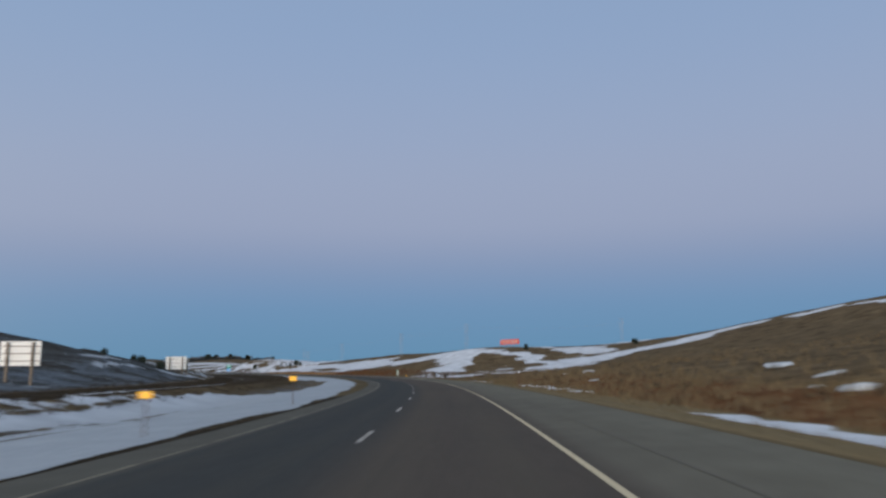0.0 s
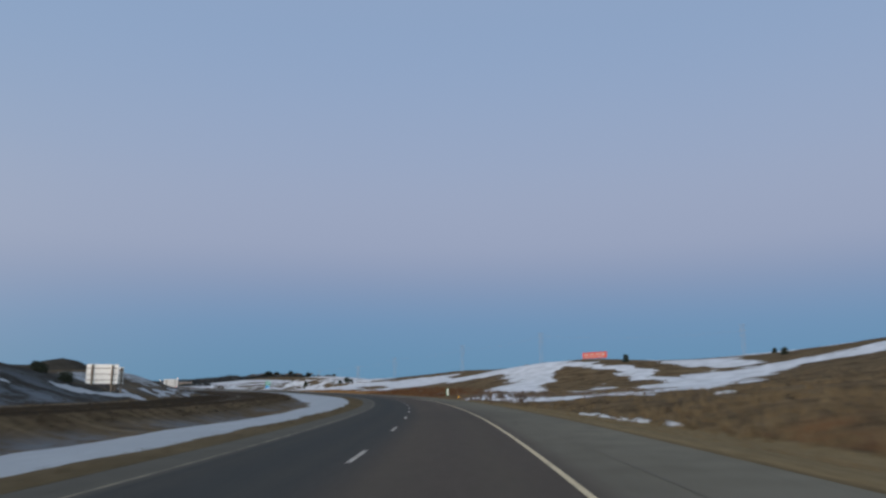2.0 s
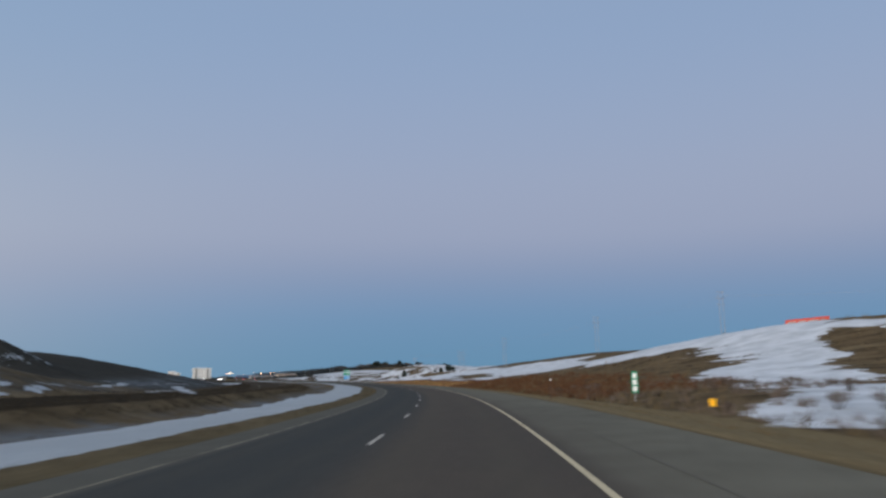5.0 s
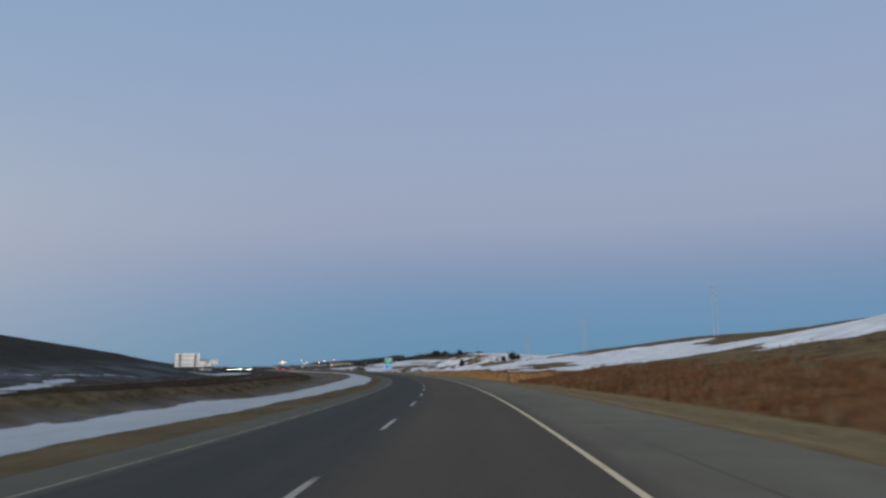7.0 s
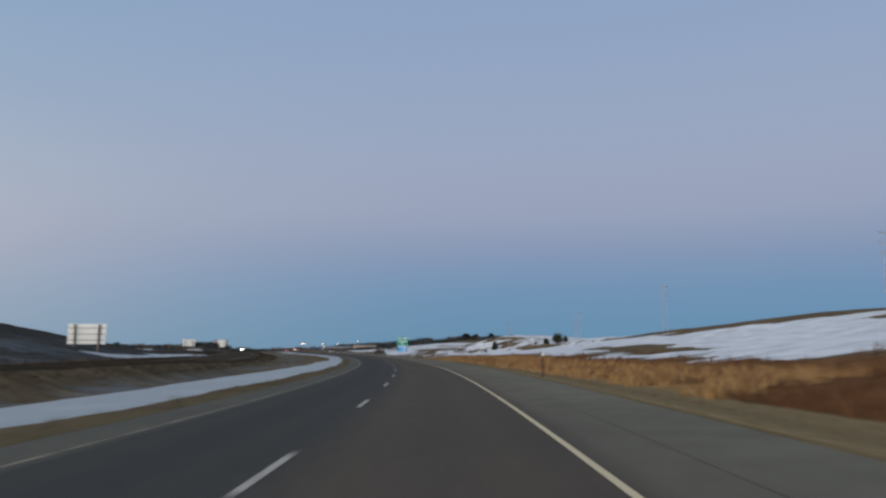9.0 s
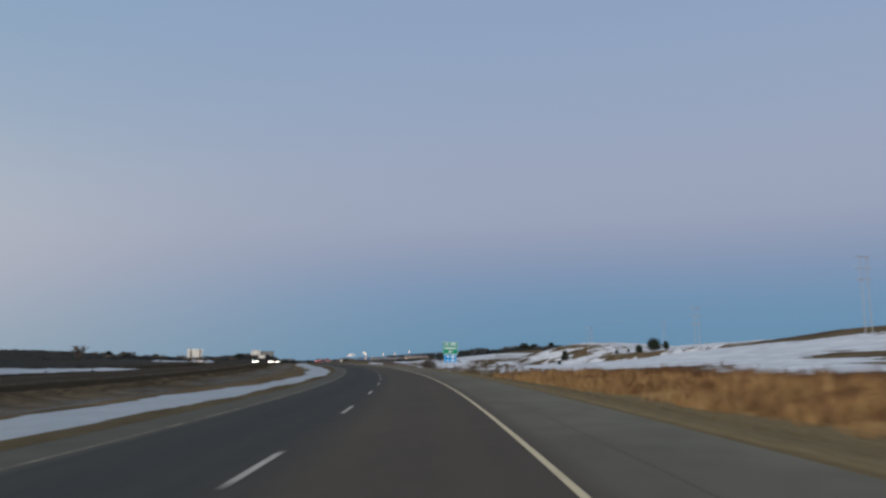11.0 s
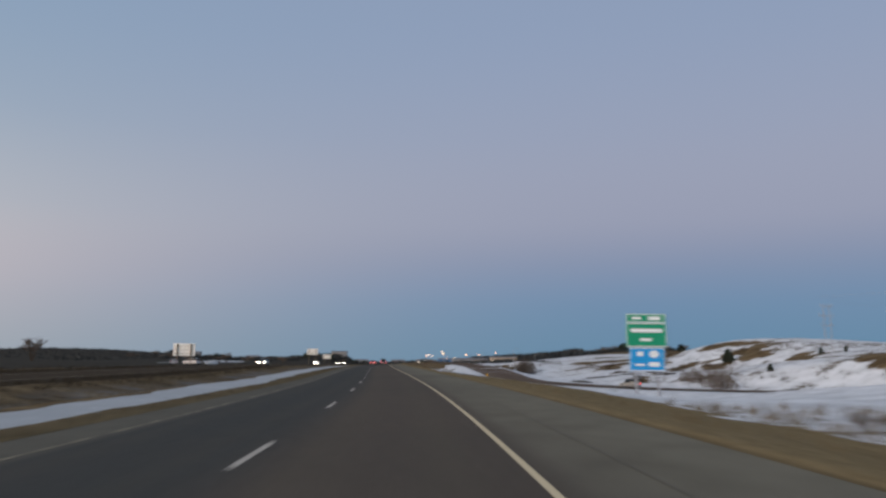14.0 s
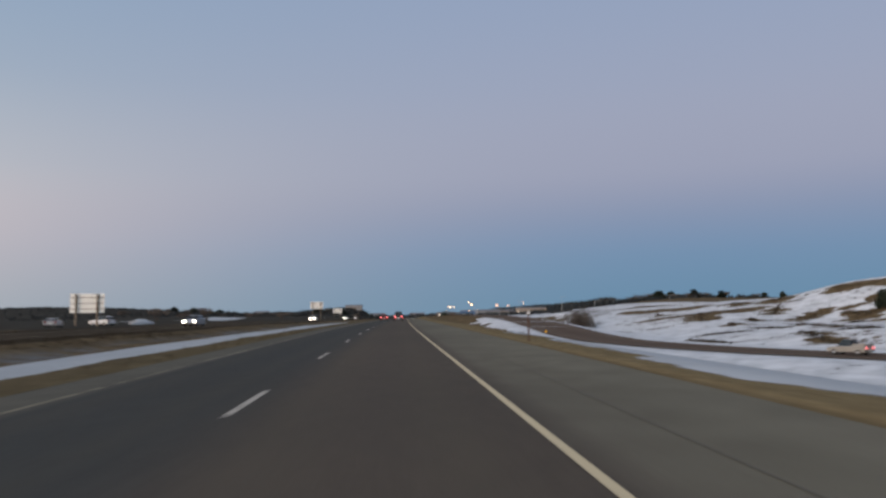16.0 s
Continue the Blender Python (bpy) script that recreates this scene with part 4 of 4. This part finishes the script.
for k in range(70):   # on the far ridge beyond the ramp
    s, o = rng.uniform(1470, 1660), rng.uniform(-440, -270)
    q = rng.uniform(0.8, 1.5)
    copy_thing(far_tree if rng.random() < 0.4 else far_bare, Matrix.Translation(spot(s, o)) @ Matrix.Rotation(rng.uniform(0, 6), 4, "Z") @ Matrix.Diagonal((q * 1.5, q * 1.5, q, 1)))
for k in range(60):   # behind the town
    s, o = rng.uniform(1150, 1600), rng.uniform(-60, 260)
    q = rng.uniform(0.6, 1.2)
    copy_thing(far_tree if rng.random() < 0.3 else far_bare, Matrix.Translation(spot(s, o, -2.6 * q)) @ Matrix.Rotation(rng.uniform(0, 6), 4, "Z") @ Matrix.Diagonal((q * 1.8, q * 1.8, q, 1)))
for s, o, h, w in ((715, 102, 6.2, 7.5), (858, 77, 5.0, 7.0), (852, 94, 4.5, 7.0), (790, 66, 2.5, 5.0), (930, 60, 4.0, 6.0)):
    bare_shrub("bare_tree", spot(s, o), h, w, int(s), "leafless tree on the plain beyond the road", "trees on the plain", 15)
for s, o, h, w in ((638, -66.5, 3.2, 5.0), (642, -66.5, 4.4, 6.0), (644, -69.5, 5.2, 7.0), (648.5, -66.8, 4.8, 6.5), (653, -66, 3.4, 5.5), (806, -56.5, 4.8, 6.0), (812, -58.5, 7.2, 8.0), (818, -60.5, 8.0, 8.5), (826, -59, 7.2, 8.0), (830, -63, 7.4, 8.0), (956, -97, 8.5, 13.0), (962, -93, 7.5, 12.0), (952, -104, 8.0, 12.0), (965, -102, 8.5, 13.0), (944, -96, 6.5, 10.0)):
    round_thicket(spot(s, o), h, w, int(s * 3), s > 700)
seed_shrub = bare_shrub("sage_shrub", spot(200, -13), 0.75, 1.5, 7, "small leafless shrub poking through snow", "small shrubs", 20)
for k in range(150):
    s = rng.uniform(160, 262) if k < 75 else rng.uniform(455, 512)
    o = -rng.uniform(9.5, 17 + (s - 170) * 0.12) if k < 75 else -rng.uniform(9, 15.5)
    q = rng.uniform(0.35, 1.1) * (1.0 if k < 75 else 0.7)
    copy_thing(seed_shrub, Matrix.Translation(spot(s, o)) @ Matrix.Rotation(rng.uniform(0, 6), 4, "Z") @ Matrix.Scale(q, 4))


# ---- crusts of snow left in the grass ----
def snow_crust(s, o, long, wide, high, seed):
    """A low, ragged cake of old snow lying on the slope."""
    rng = random.Random(seed)
    bm = bmesh.new()
    turn = heading(s) + rng.uniform(-0.15, 0.15)
    foot = spot(s, o)
    rim = [rng.choice((0.4, 0.6, 0.8, 1.0, 1.2)) * rng.uniform(0.85, 1.1) for _ in range(14)]
    rows = []
    for k, lift_by in ((1.0, -0.08), (0.93, 0.55), (0.7, 0.92), (0.35, 1.0)):
        ring = []
        for i in range(14):
            a = 2 * math.pi * i / 14
            x, y = math.cos(a) * wide / 2 * k * rim[i], math.sin(a) * long / 2 * k * rim[i]
            gx, gy = x * math.cos(turn) - y * math.sin(turn), x * math.sin(turn) + y * math.cos(turn)
            lie = float(ground_height(np.array([[s + y]]), np.array([[o - x]]))[0, 0]) + float(np.interp(s + y, RS, ROAD_Z)) - foot.z
            ring.append(bm.verts.new((gx, gy, lie + lift_by * high * rng.uniform(0.8, 1.1))))
        rows.append(ring)
    for a, b in zip(rows, rows[1:]):
        for i in range(14):
            bm.faces.new((a[i], a[(i + 1) % 14], b[(i + 1) % 14], b[i]))
    bm.faces.new(rows[-1])
    me = bpy.data.meshes.new("snow_crust")
    bm.to_mesh(me)
    bm.free()
    me.materials.append(SNOW)
    me.polygons.foreach_set("use_smooth", [True] * len(me.polygons))
    ob = new("snow_crust", me)
    ob.location = foot
    return tagged(ob, "ragged cake of old snow lying in dry grass", "snow patch", "snow patches")


for k, (s, o, long, wide, high) in enumerate(((95, -19.5, 2.2, 1.7, 0.22), (93.7, -16.2, 1.7, 0.8, 0.10), (59.9, -25.7, 2.4, 2.2, 0.26), (30.2, -14.7, 1.3, 1.5, 0.26), (38.5, -17.1, 0.9, 0.9, 0.16),
                                              (44, -20.9, 2.2, 1.7, 0.14), (71, -13.4, 1.2, 0.8, 0.14), (140.1, -25.1, 2.3, 2.0, 0.24))):
    snow_crust(s, o, long, wide, high, 300 + k)
rng = random.Random(17)
for k in range(46):   # along the foot of the slope
    s = 56 + 0.98 * k + rng.uniform(-1, 1) if k < 32 else 110 + 1.35 * (k - 32) + rng.uniform(-1, 1)
    snow_crust(s, -8.8 - rng.uniform(0, 0.9), rng.uniform(0.8, 2.4), rng.uniform(0.25, 0.7), rng.uniform(0.06, 0.15), 400 + k)


# ---- grass ----
def tufts(name, label, count, where, tall, blades, width, material, seed):
    """Dry grass or brush as one mesh of many blades."""
    g = np.random.default_rng(seed)
    s, o = where(g, count)
    z = ground_height(s[:, None], o[:, None])[:, 0]
    base = place(s, o, z)
    n = len(s) * blades
    root = np.repeat(base, blades, 0) + np.c_[g.normal(0, 0.16 * tall / 0.5, (n, 2)), np.full(n, -0.03)]
    size = np.repeat(g.uniform(0.4, 1.25, len(s)), blades) * tall * g.uniform(0.5, 1.1, n)
    lean = g.normal(0, 0.33, (n, 2)) * size[:, None] + np.array([0.12, 0.05]) * size[:, None]
    tip = root + np.c_[lean, size]
    a = g.uniform(0, 2 * np.pi, n)
    side = np.c_[np.cos(a), np.sin(a), np.zeros(n)] * (width * size)[:, None]
    pts = np.stack([root - side, root + side, tip], 1).reshape(-1, 3)
    me = bpy.data.meshes.new(name)
    me.vertices.add(3 * n)
    me.vertices.foreach_set("co", pts.astype(np.float32).ravel())
    me.loops.add(3 * n)
    me.loops.foreach_set("vertex_index", np.arange(3 * n, dtype=np.int32))
    me.polygons.add(n)
    me.polygons.foreach_set("loop_start", np.arange(0, 3 * n, 3, dtype=np.int32))
    me.update(calc_edges=True)
    me.materials.append(material)
    return tagged(new(name, me), label, "grass", kind="stuff")


def field(s0, s1, o0, o1, keep=None):
    def where(g, count):
        s, o = g.uniform(s0, s1, count), o0 + (o1 - o0) * g.random(count) ** 1.3
        k = np.ones(count, bool) if keep is None else keep(s, o, g)
        return s[k], o[k]
    return where


def clumped(s, o, g):
    """Off the snow, in clumps with gaps."""
    patch = np.array([noise.noise((a * 0.16, b * 0.28, 2.0)) + 0.5 * noise.noise((a * 0.6, b * 0.6, 5.0)) for a, b in zip(s, o)])
    return clear_of_snow(s, o, g) & (patch > g.uniform(-0.45, 0.25, len(s)))


def clear_of_snow(s, o, g):
    return snow_cover(s, o) < g.uniform(-0.6, 0.1, len(s))


tufts("golden_grass", "tall golden dry grass along the verge", 6000, field(345, 468, -8.6, -15, clumped), 0.6, 9, 0.05, GOLD_GRASS, 1)
tufts("rusty_brush", "rust-brown dry brush on the verge", 9500, field(235, 470, -9.2, -28, clumped), 0.58, 9, 0.06, RUST_BRUSH, 2)
tufts("dry_brush", "dull brown dry brush by the first bend", 2200, field(0, 120, -8.5, -22, clear_of_snow), 0.5, 8, 0.06, TAN_GRASS, 3)
tufts("tan_grass", "short tan grass at the shoulder's edge", 6000, field(0, 620, -4.4, -7.5, clear_of_snow), 0.16, 6, 0.06, TAN_GRASS, 4)
tufts("tan_grass", "short tan grass beside the median snow", 6000, field(0, 640, 8.9, 10.6, clear_of_snow), 0.16, 6, 0.06, DULL_GRASS, 5)
tufts("dull_grass", "short dull grass in the median", 9000, field(0, 640, 15.2, 25.0, clear_of_snow), 0.22, 6, 0.06, DULL_GRASS, 6)
tufts("dark_brush", "dark dry brush along the far carriageway", 6000, field(0, 640, 37.8, 47.0, clear_of_snow), 0.34, 7, 0.07, DARK_BRUSH, 9)
tufts("dark_grass", "dark dry grass on the far side of the median", 9000, field(0, 640, 21.8, 26.0), 0.26, 7, 0.06, DARK_BRUSH, 10)
tufts("dark_brush", "dark brown brush scattered over the slope", 4200, field(20, 330, -9, -62, clumped), 0.42, 8, 0.07, DARK_BRUSH, 7)
tufts("hill_brush", "low dry brush on the hillside", 7000, field(-10, 330, -9, -75, clear_of_snow), 0.5, 7, 0.07, TAN_GRASS, 8)

tufts("dead_brush", "tan and brown brush breaking through thin snow", 750, field(466, 522, -8.5, -16), 0.34, 9, 0.07, TAN_GRASS, 11)
tufts("snow_brush", "low dark brush in broken snow on the slope", 700, field(164, 262, -9.5, -30), 0.45, 12, 0.08, TWIG, 12)


def bank_lines(g, count):
    """Along gullies and ledges of the snowy bank."""
    s, o = g.uniform(690, 860, count), -g.uniform(58, 132, count)
    ledge = np.sin(0.16 * s + 0.21 * o) + 0.6 * np.sin(0.37 * o - 0.11 * s + 1.3) + 0.4 * np.sin(0.07 * s)
    keep = (ledge > 1.05) & (g.random(count) < 0.8)
    return s[keep], o[keep]


tufts("bank_brush", "dark low brush along ledges of the snowy bank", 2600, bank_lines, 0.36, 9, 0.08, TWIG, 13)


def along_ledges(g, count):
    """Ragged rows of brush on the bare ledges, thin at their ends."""
    pick = g.integers(0, len(LEDGES), count)
    line = np.array(LEDGES)[pick]
    q = np.clip(g.normal(0.5, 0.3, count), -0.1, 1.1)
    width = np.minimum(line[:, 4], 3.0) * g.normal(0, 0.55, count)
    return line[:, 0] + (line[:, 2] - line[:, 0]) * q + width, line[:, 1] + (line[:, 3] - line[:, 1]) * q + 0.6 * width * g.choice((-1, 1), count)


tufts("ledge_brush", "dark brown brush on bare ledges of the bank", 3000, along_ledges, 0.5, 9, 0.07, DARK_BRUSH, 14)


def woods_line(name, label, count, s0, s1, o0, o1, tall, seed):
    return tufts(name, label, count, field(s0, s1, o0, o1), tall, 26, 0.24, FAR_WOODS, seed)


woods_line("far_woods", "dark winter woods along the horizon of the plain", 2200, 760, 1500, 200, 420, 1.0, 21)
woods_line("far_woods", "dark winter woods behind the town", 1200, 1150, 1700, -140, 200, 3.2, 22)
woods_line("far_woods", "dark winter woods on the ridge beyond the ramp", 380, 1460, 1680, -250, -470, 5.5, 23)
woods_line("far_woods", "grey leafless grove behind the street lamps", 500, 1440, 1640, -120, -260, 9.0, 24)

# ---- thin light posts by the ramp ----
for s, o, tall in ((808, -62, 9.0), (788, -80, 7.5), (850, -60, 9.0), (905, -52, 9.0)):
    post = thing("light_post", spot(s, o), "thin unlit light post standing in snow by the ramp", "light post", "light posts by the ramp", heading(s))
    part("pole", tube_bm([(0, 0, -0.5), (0, 0, tall * 0.5), (0, 0, tall)], 0.09, 0.05, 8), STEEL, post)
    part("arm", tube_bm([(0, 0, tall - 0.05), (0.7, 0, tall + 0.12), (1.5, 0, tall + 0.15)], 0.035, 0.03, 6), STEEL, post)
    part("lamp_head", box_bm(0.55, 0.22, 0.12, 1.6, 0, tall + 0.08, 0.03), STEEL, post)


# ---- vehicles ----
CAR_GLASS = plain("dark_car_glass", (0.015, 0.018, 0.02), (0.03, 0.033, 0.036), 2.0, 0.12)
TYRE = plain("tyre_rubber", (0.015, 0.015, 0.015), (0.03, 0.03, 0.03), 6.0, 0.9)
HEADLAMP = glowing("lit_headlamp", (1.0, 0.93, 0.78), 32.0)
TAILLAMP = glowing("lit_tail_lamp", (1.0, 0.03, 0.02), 2.4)


def profile_bm(outline, half, taper):
    """A car body from its side outline (y forward, z up), drawn in towards the roof."""
    bm = bmesh.new()
    rows = []
    for x in (-half, -half * 0.86, half * 0.86, half):
        edge = abs(x) == half
        ring = []
        for y, z in outline:
            k = 1 - taper * max(0.0, z - 0.95) / 0.8
            ring.append(bm.verts.new((x * k, y * (0.985 if edge else 1.0), z - (0.05 if edge and z > 0.6 else 0.0))))
        rows.append(ring)
    n = len(outline)
    for a, b in zip(rows, rows[1:]):
        for i in range(n):
            bm.faces.new((a[i], a[(i + 1) % n], b[(i + 1) % n], b[i]))
    bm.faces.new(rows[0][::-1])
    bm.faces.new(rows[-1])
    bmesh.ops.recalc_face_normals(bm, faces=bm.faces)
    return bm


def car(name, at, turn, paint, label, tall=1.5, group="cars on the highway", lights=True, tail=True, bed=False):
    ob = thing(name, at, label, "car", group, turn)
    h = tall
    low = [(-2.25, 0.35), (2.2, 0.35), (2.3, 0.55), (2.2, 0.85), (1.15, 1.0), (-1.9, 1.05), (-2.28, 0.95), (-2.3, 0.6)]
    part("body", profile_bm(low, 0.92, 0.0), paint, ob, smooth_faces=False)
    cab = [(1.1, 0.98), (0.45, h - 0.06), (0.0, h), (-0.45, h - 0.02), (-0.7, 1.03)] if bed else [(1.1, 0.98), (0.45, h - 0.06), (0.0, h), (-1.5, h - 0.02), (-2.1, 1.03)]
    part("cabin_glass", profile_bm([(y, z) for y, z in cab], 0.84, 0.22), CAR_GLASS, ob, "dark glass")
    back = -0.4 if bed else -1.5
    part("roof", profile_bm([(0.42, h - 0.05), (0.0, h + 0.02), (back, h + 0.0), (back - 0.25, h - 0.12)], 0.70, 0.1), paint, ob)
    if bed:
        for x in (-0.86, 0.86):
            part("bed_side", box_bm(0.1, 1.5, 0.26, x, -1.5, 1.02, 0.02), paint, ob)
        part("tailgate", box_bm(1.62, 0.08, 0.3, 0, -2.22, 1.0, 0.02), paint, ob)
    for x in (-0.82, 0.82):
        for y in (-1.4, 1.4):
            tyre = part("wheel", tube_bm([(x - 0.11, y, 0.33), (x + 0.11, y, 0.33)], 0.33, 0.33, 14), TYRE, ob)
            side = 0.115 if x > 0 else -0.115
            part("rim", tube_bm([(x + side * 0.9, y, 0.33), (x + side * 1.1, y, 0.33)], 0.2, 0.18, 10), STEEL, tyre)
    for x in (-0.66, 0.66):
        part("headlight", box_bm(0.36, 0.08, 0.18, x, 2.24, 0.62, 0.02), HEADLAMP if lights else CAR_GLASS, ob, "lit headlight" if lights else "")
        part("tail_light", box_bm(0.26, 0.07, 0.28, x, -2.28, 0.68, 0.02), TAILLAMP if tail else RED_PAINT, ob, "glowing red tail light" if tail else "")
    part("number_plate", box_bm(0.5, 0.02, 0.14, 0, -2.31, 0.5), WHITE_SHEET, ob)
    return ob


DARK_PAINT = plain("dark_car_paint", (0.02, 0.022, 0.026), (0.035, 0.037, 0.04), 1.0, 0.3)
RED_PAINT = plain("dark_red_car_paint", (0.16, 0.012, 0.012), (0.2, 0.02, 0.018), 1.0, 0.3)
SILVER_PAINT = plain("silver_car_paint", (0.34, 0.34, 0.35), (0.42, 0.42, 0.43), 1.0, 0.3, 0.4)
BEIGE_PAINT = plain("silver_beige_car_paint", (0.24, 0.225, 0.20), (0.32, 0.30, 0.27), 1.0, 0.35, 0.3)
WHITE_CAR = plain("white_car_paint", (0.6, 0.6, 0.6), (0.7, 0.7, 0.7), 1.0, 0.35)


def lane(s, o):
    return Vector(place(s, o, float(-np.interp(s, RS, CROSS) * o) + 0.01))


car("suv", lane(712, 1.9), heading(712), DARK_PAINT, "dark sport utility car with lit tail lights on the highway", 1.8)
car("sedan", lane(742, 5.5), heading(742), RED_PAINT, "dark red car with lit tail lights on the highway", 1.48)
car("sedan", lane(812, 2.0), heading(812), DARK_PAINT, "dark car far ahead with lit tail lights", 1.48)
for s, o, paint, tall, text in ((668, 29.2, SILVER_PAINT, 1.5, "oncoming silver car with lit headlights"),
                                (800, 29.2, WHITE_CAR, 1.6, "oncoming white car with lit headlights"),
                                (930, 29.2, SILVER_PAINT, 1.5, "oncoming car far off with lit headlights"), (1030, 31.0, DARK_PAINT, 1.5, "oncoming car far off with lit headlights")):
    car("oncoming_car", Vector(place(s, o, float(lift(s, o)) + 0.01)), heading(s) + math.pi, paint, text, tall)
i = int(np.argmin(np.hypot(RAMP_S - 648, RAMP_O + 50)))
ra, rb = Vector(place(RAMP_S[i], RAMP_O[i], float(ramp_height(RAMP_S[i])) + 0.01)), Vector(place(RAMP_S[i + 1], RAMP_O[i + 1], 0.0))
car("pickup_truck", ra, math.atan2(rb.y - ra.y, rb.x - ra.x) - math.pi / 2, BEIGE_PAINT, "silver-beige pickup truck with red tail lights on the ramp", 1.85, "cars on the ramp", False, True, True)


# ---- the town by the exit ----
WALL_WHITE = plain("pale_metal_siding", (0.20, 0.20, 0.20), (0.30, 0.30, 0.29), 0.5, 0.6)
WALL_BLUE = plain("blue_metal_siding", (0.04, 0.11, 0.22), (0.06, 0.14, 0.26), 0.5, 0.5)
WALL_TAN = plain("tan_siding", (0.24, 0.19, 0.14), (0.32, 0.26, 0.2), 0.5, 0.7)
ROOF_GREY = plain("grey_roof", (0.10, 0.10, 0.11), (0.17, 0.17, 0.18), 0.6, 0.7)
LIT_PANE = glowing("lit_window", (1.0, 0.78, 0.45), 1.4)
LAMP_GLOW = glowing("sodium_lamp", (1.0, 0.46, 0.14), 5.5)
LAMP_WHITE = glowing("white_yard_lamp", (1.0, 0.66, 0.32), 6.5)


def building(s, o, w, d, h, wall, roof_rise, turn, label, lit=2):
    foot = spot(s, o)
    ob = thing("building", foot, label, "building", "buildings by the exit", heading(s) + turn)
    part("wall", box_bm(w, d, h + 1.0, 0, 0, -1.0, 0.03), wall, ob)
    bm = bmesh.new()
    e = 0.35
    vs = [bm.verts.new(v) for v in ((-w / 2 - e, -d / 2 - e, h), (w / 2 + e, -d / 2 - e, h), (w / 2 + e, d / 2 + e, h), (-w / 2 - e, d / 2 + e, h),
                                    (-w / 2 - e, 0, h + roof_rise), (w / 2 + e, 0, h + roof_rise))]
    for f in ((0, 1, 5, 4), (2, 3, 4, 5), (0, 4, 3), (1, 2, 5), (3, 2, 1, 0)):
        bm.faces.new([vs[q] for q in f])
    part("roof", bm, ROOF_GREY, ob)
    k = max(2, int(w // 3.2))
    for q in range(k):
        x = -w / 2 + w * (q + 0.5) / k
        part("window", box_bm(1.3, 0.06, 1.1, x, -d / 2 - 0.03, 1.1, 0.02), LIT_PANE if q < lit else CAR_GLASS, ob)
    part("door", box_bm(1.1, 0.07, 2.1, w * 0.42, -d / 2 - 0.03, 0, 0.02), ROOF_GREY, ob)
    return ob


for s, o, w, d, h, wall, rr, lit, text in (
        (1290, -95, 22, 14, 4.0, WALL_TAN, 1.4, 2, "tan commercial building with lit windows"), (1240, -75, 20, 12, 4.2, WALL_WHITE, 1.5, 1, "white commercial building with lit windows"),
        (1290, -40, 18, 10, 3.4, WALL_WHITE, 1.4, 1, "white building at the town's edge"), (1300, -12, 14, 9, 3.2, WALL_TAN, 1.8, 1, "tan house at the town's edge"),
        (1480, 62, 20, 12, 4.5, WALL_WHITE, 1.5, 1, "white shed on the plain"), (1560, 100, 14, 9, 3.8, WALL_TAN, 1.8, 1, "tan house on the plain"),
        (1450, 240, 16, 9, 3.6, WALL_WHITE, 1.6, 0, "white house on the plain"), (1520, 180, 18, 10, 4.0, WALL_WHITE, 1.8, 1, "white house on the plain"),
        (1330, -130, 30, 16, 5.0, WALL_TAN, 1.2, 2, "long tan commercial building"), (1330, -70, 26, 14, 5.0, WALL_BLUE, 1.2, 2, "long blue commercial building"),
        (1380, 30, 16, 10, 4.0, WALL_WHITE, 1.8, 1, "white house far ahead")):
    building(s, o, w, d, h, wall, rr, 0.1 * math.sin(s), text, lit)


def yard_lamp(s, o, top, glow, label, reach=1.4, size=0.75):
    """Lamp whose head stands at a height over the highway."""
    foot = spot(s, o)
    tall = max(5.0, top + float(np.interp(s, RS, ROAD_Z)) - foot.z)
    ob = thing("street_lamp", foot, label, "street lamp", "lamps by the exit", heading(s) + s)
    part("pole", tube_bm([(0, 0, -0.5), (0, 0, tall * 0.6), (0, 0, tall)], 0.12, 0.07, 8), STEEL, ob)
    part("arm", tube_bm([(0, 0, tall - 0.1), (reach * 0.5, 0, tall + 0.15), (reach, 0, tall + 0.2)], 0.05, 0.04, 6), STEEL, ob)
    bm = bmesh.new()
    bmesh.ops.create_icosphere(bm, subdivisions=2, radius=size, matrix=Matrix.Translation((reach, 0, tall)) @ Matrix.Diagonal((1.3, 1, 0.7, 1)))
    part("lamp_head", bm, glow, ob, "glowing lamp head")
    return ob


for s, o, top, warm, size in ((1285, -45, 9.8, 0, 0.62), (1290, -48.5, 9.4, 0, 0.55), (1296, -42, 9.2, 1, 0.5), (990, -37, 8.6, 0, 0.26), (902, -31, 3.9, 0, 0.30), (977, -52, 6.5, 1, 0.34),
                              (1110, -76, 8.4, 1, 0.40), (1280, -114, 13.0, 1, 0.46), (1270, -60, 6.2, 1, 0.34), (1350, -96, 7.7, 1, 0.36), (1330, -82, 6.2, 0, 0.30), (1180, -60, 4.2, 0, 0.26)):
    yard_lamp(s, o, top, LAMP_GLOW if warm else LAMP_WHITE, "lit amber street lamp by the exit" if warm else "lit white yard lamp by the exit", 1.4, size)


for s, o, turn, paint, tall, text in ((676.5, 51.7, 0.25, SILVER_PAINT, 1.35, "parked pale grey car in dry grass"), (695.5, 52.3, 1.1, WHITE_CAR, 1.6, "parked white car near a billboard")):
    car("parked_car", spot(s, o), heading(s) + turn, paint, text, tall, "parked cars on the plain", False, False)
for k, (s, o, long, wide, high) in enumerate(((707, 50.0, 7.5, 3.4, 0.95), (716, 51.5, 6.0, 3.0, 0.6))):
    tagged(snow_crust(s, o, long, wide, high, 500 + k), "pile of old snow beyond the other carriageway")
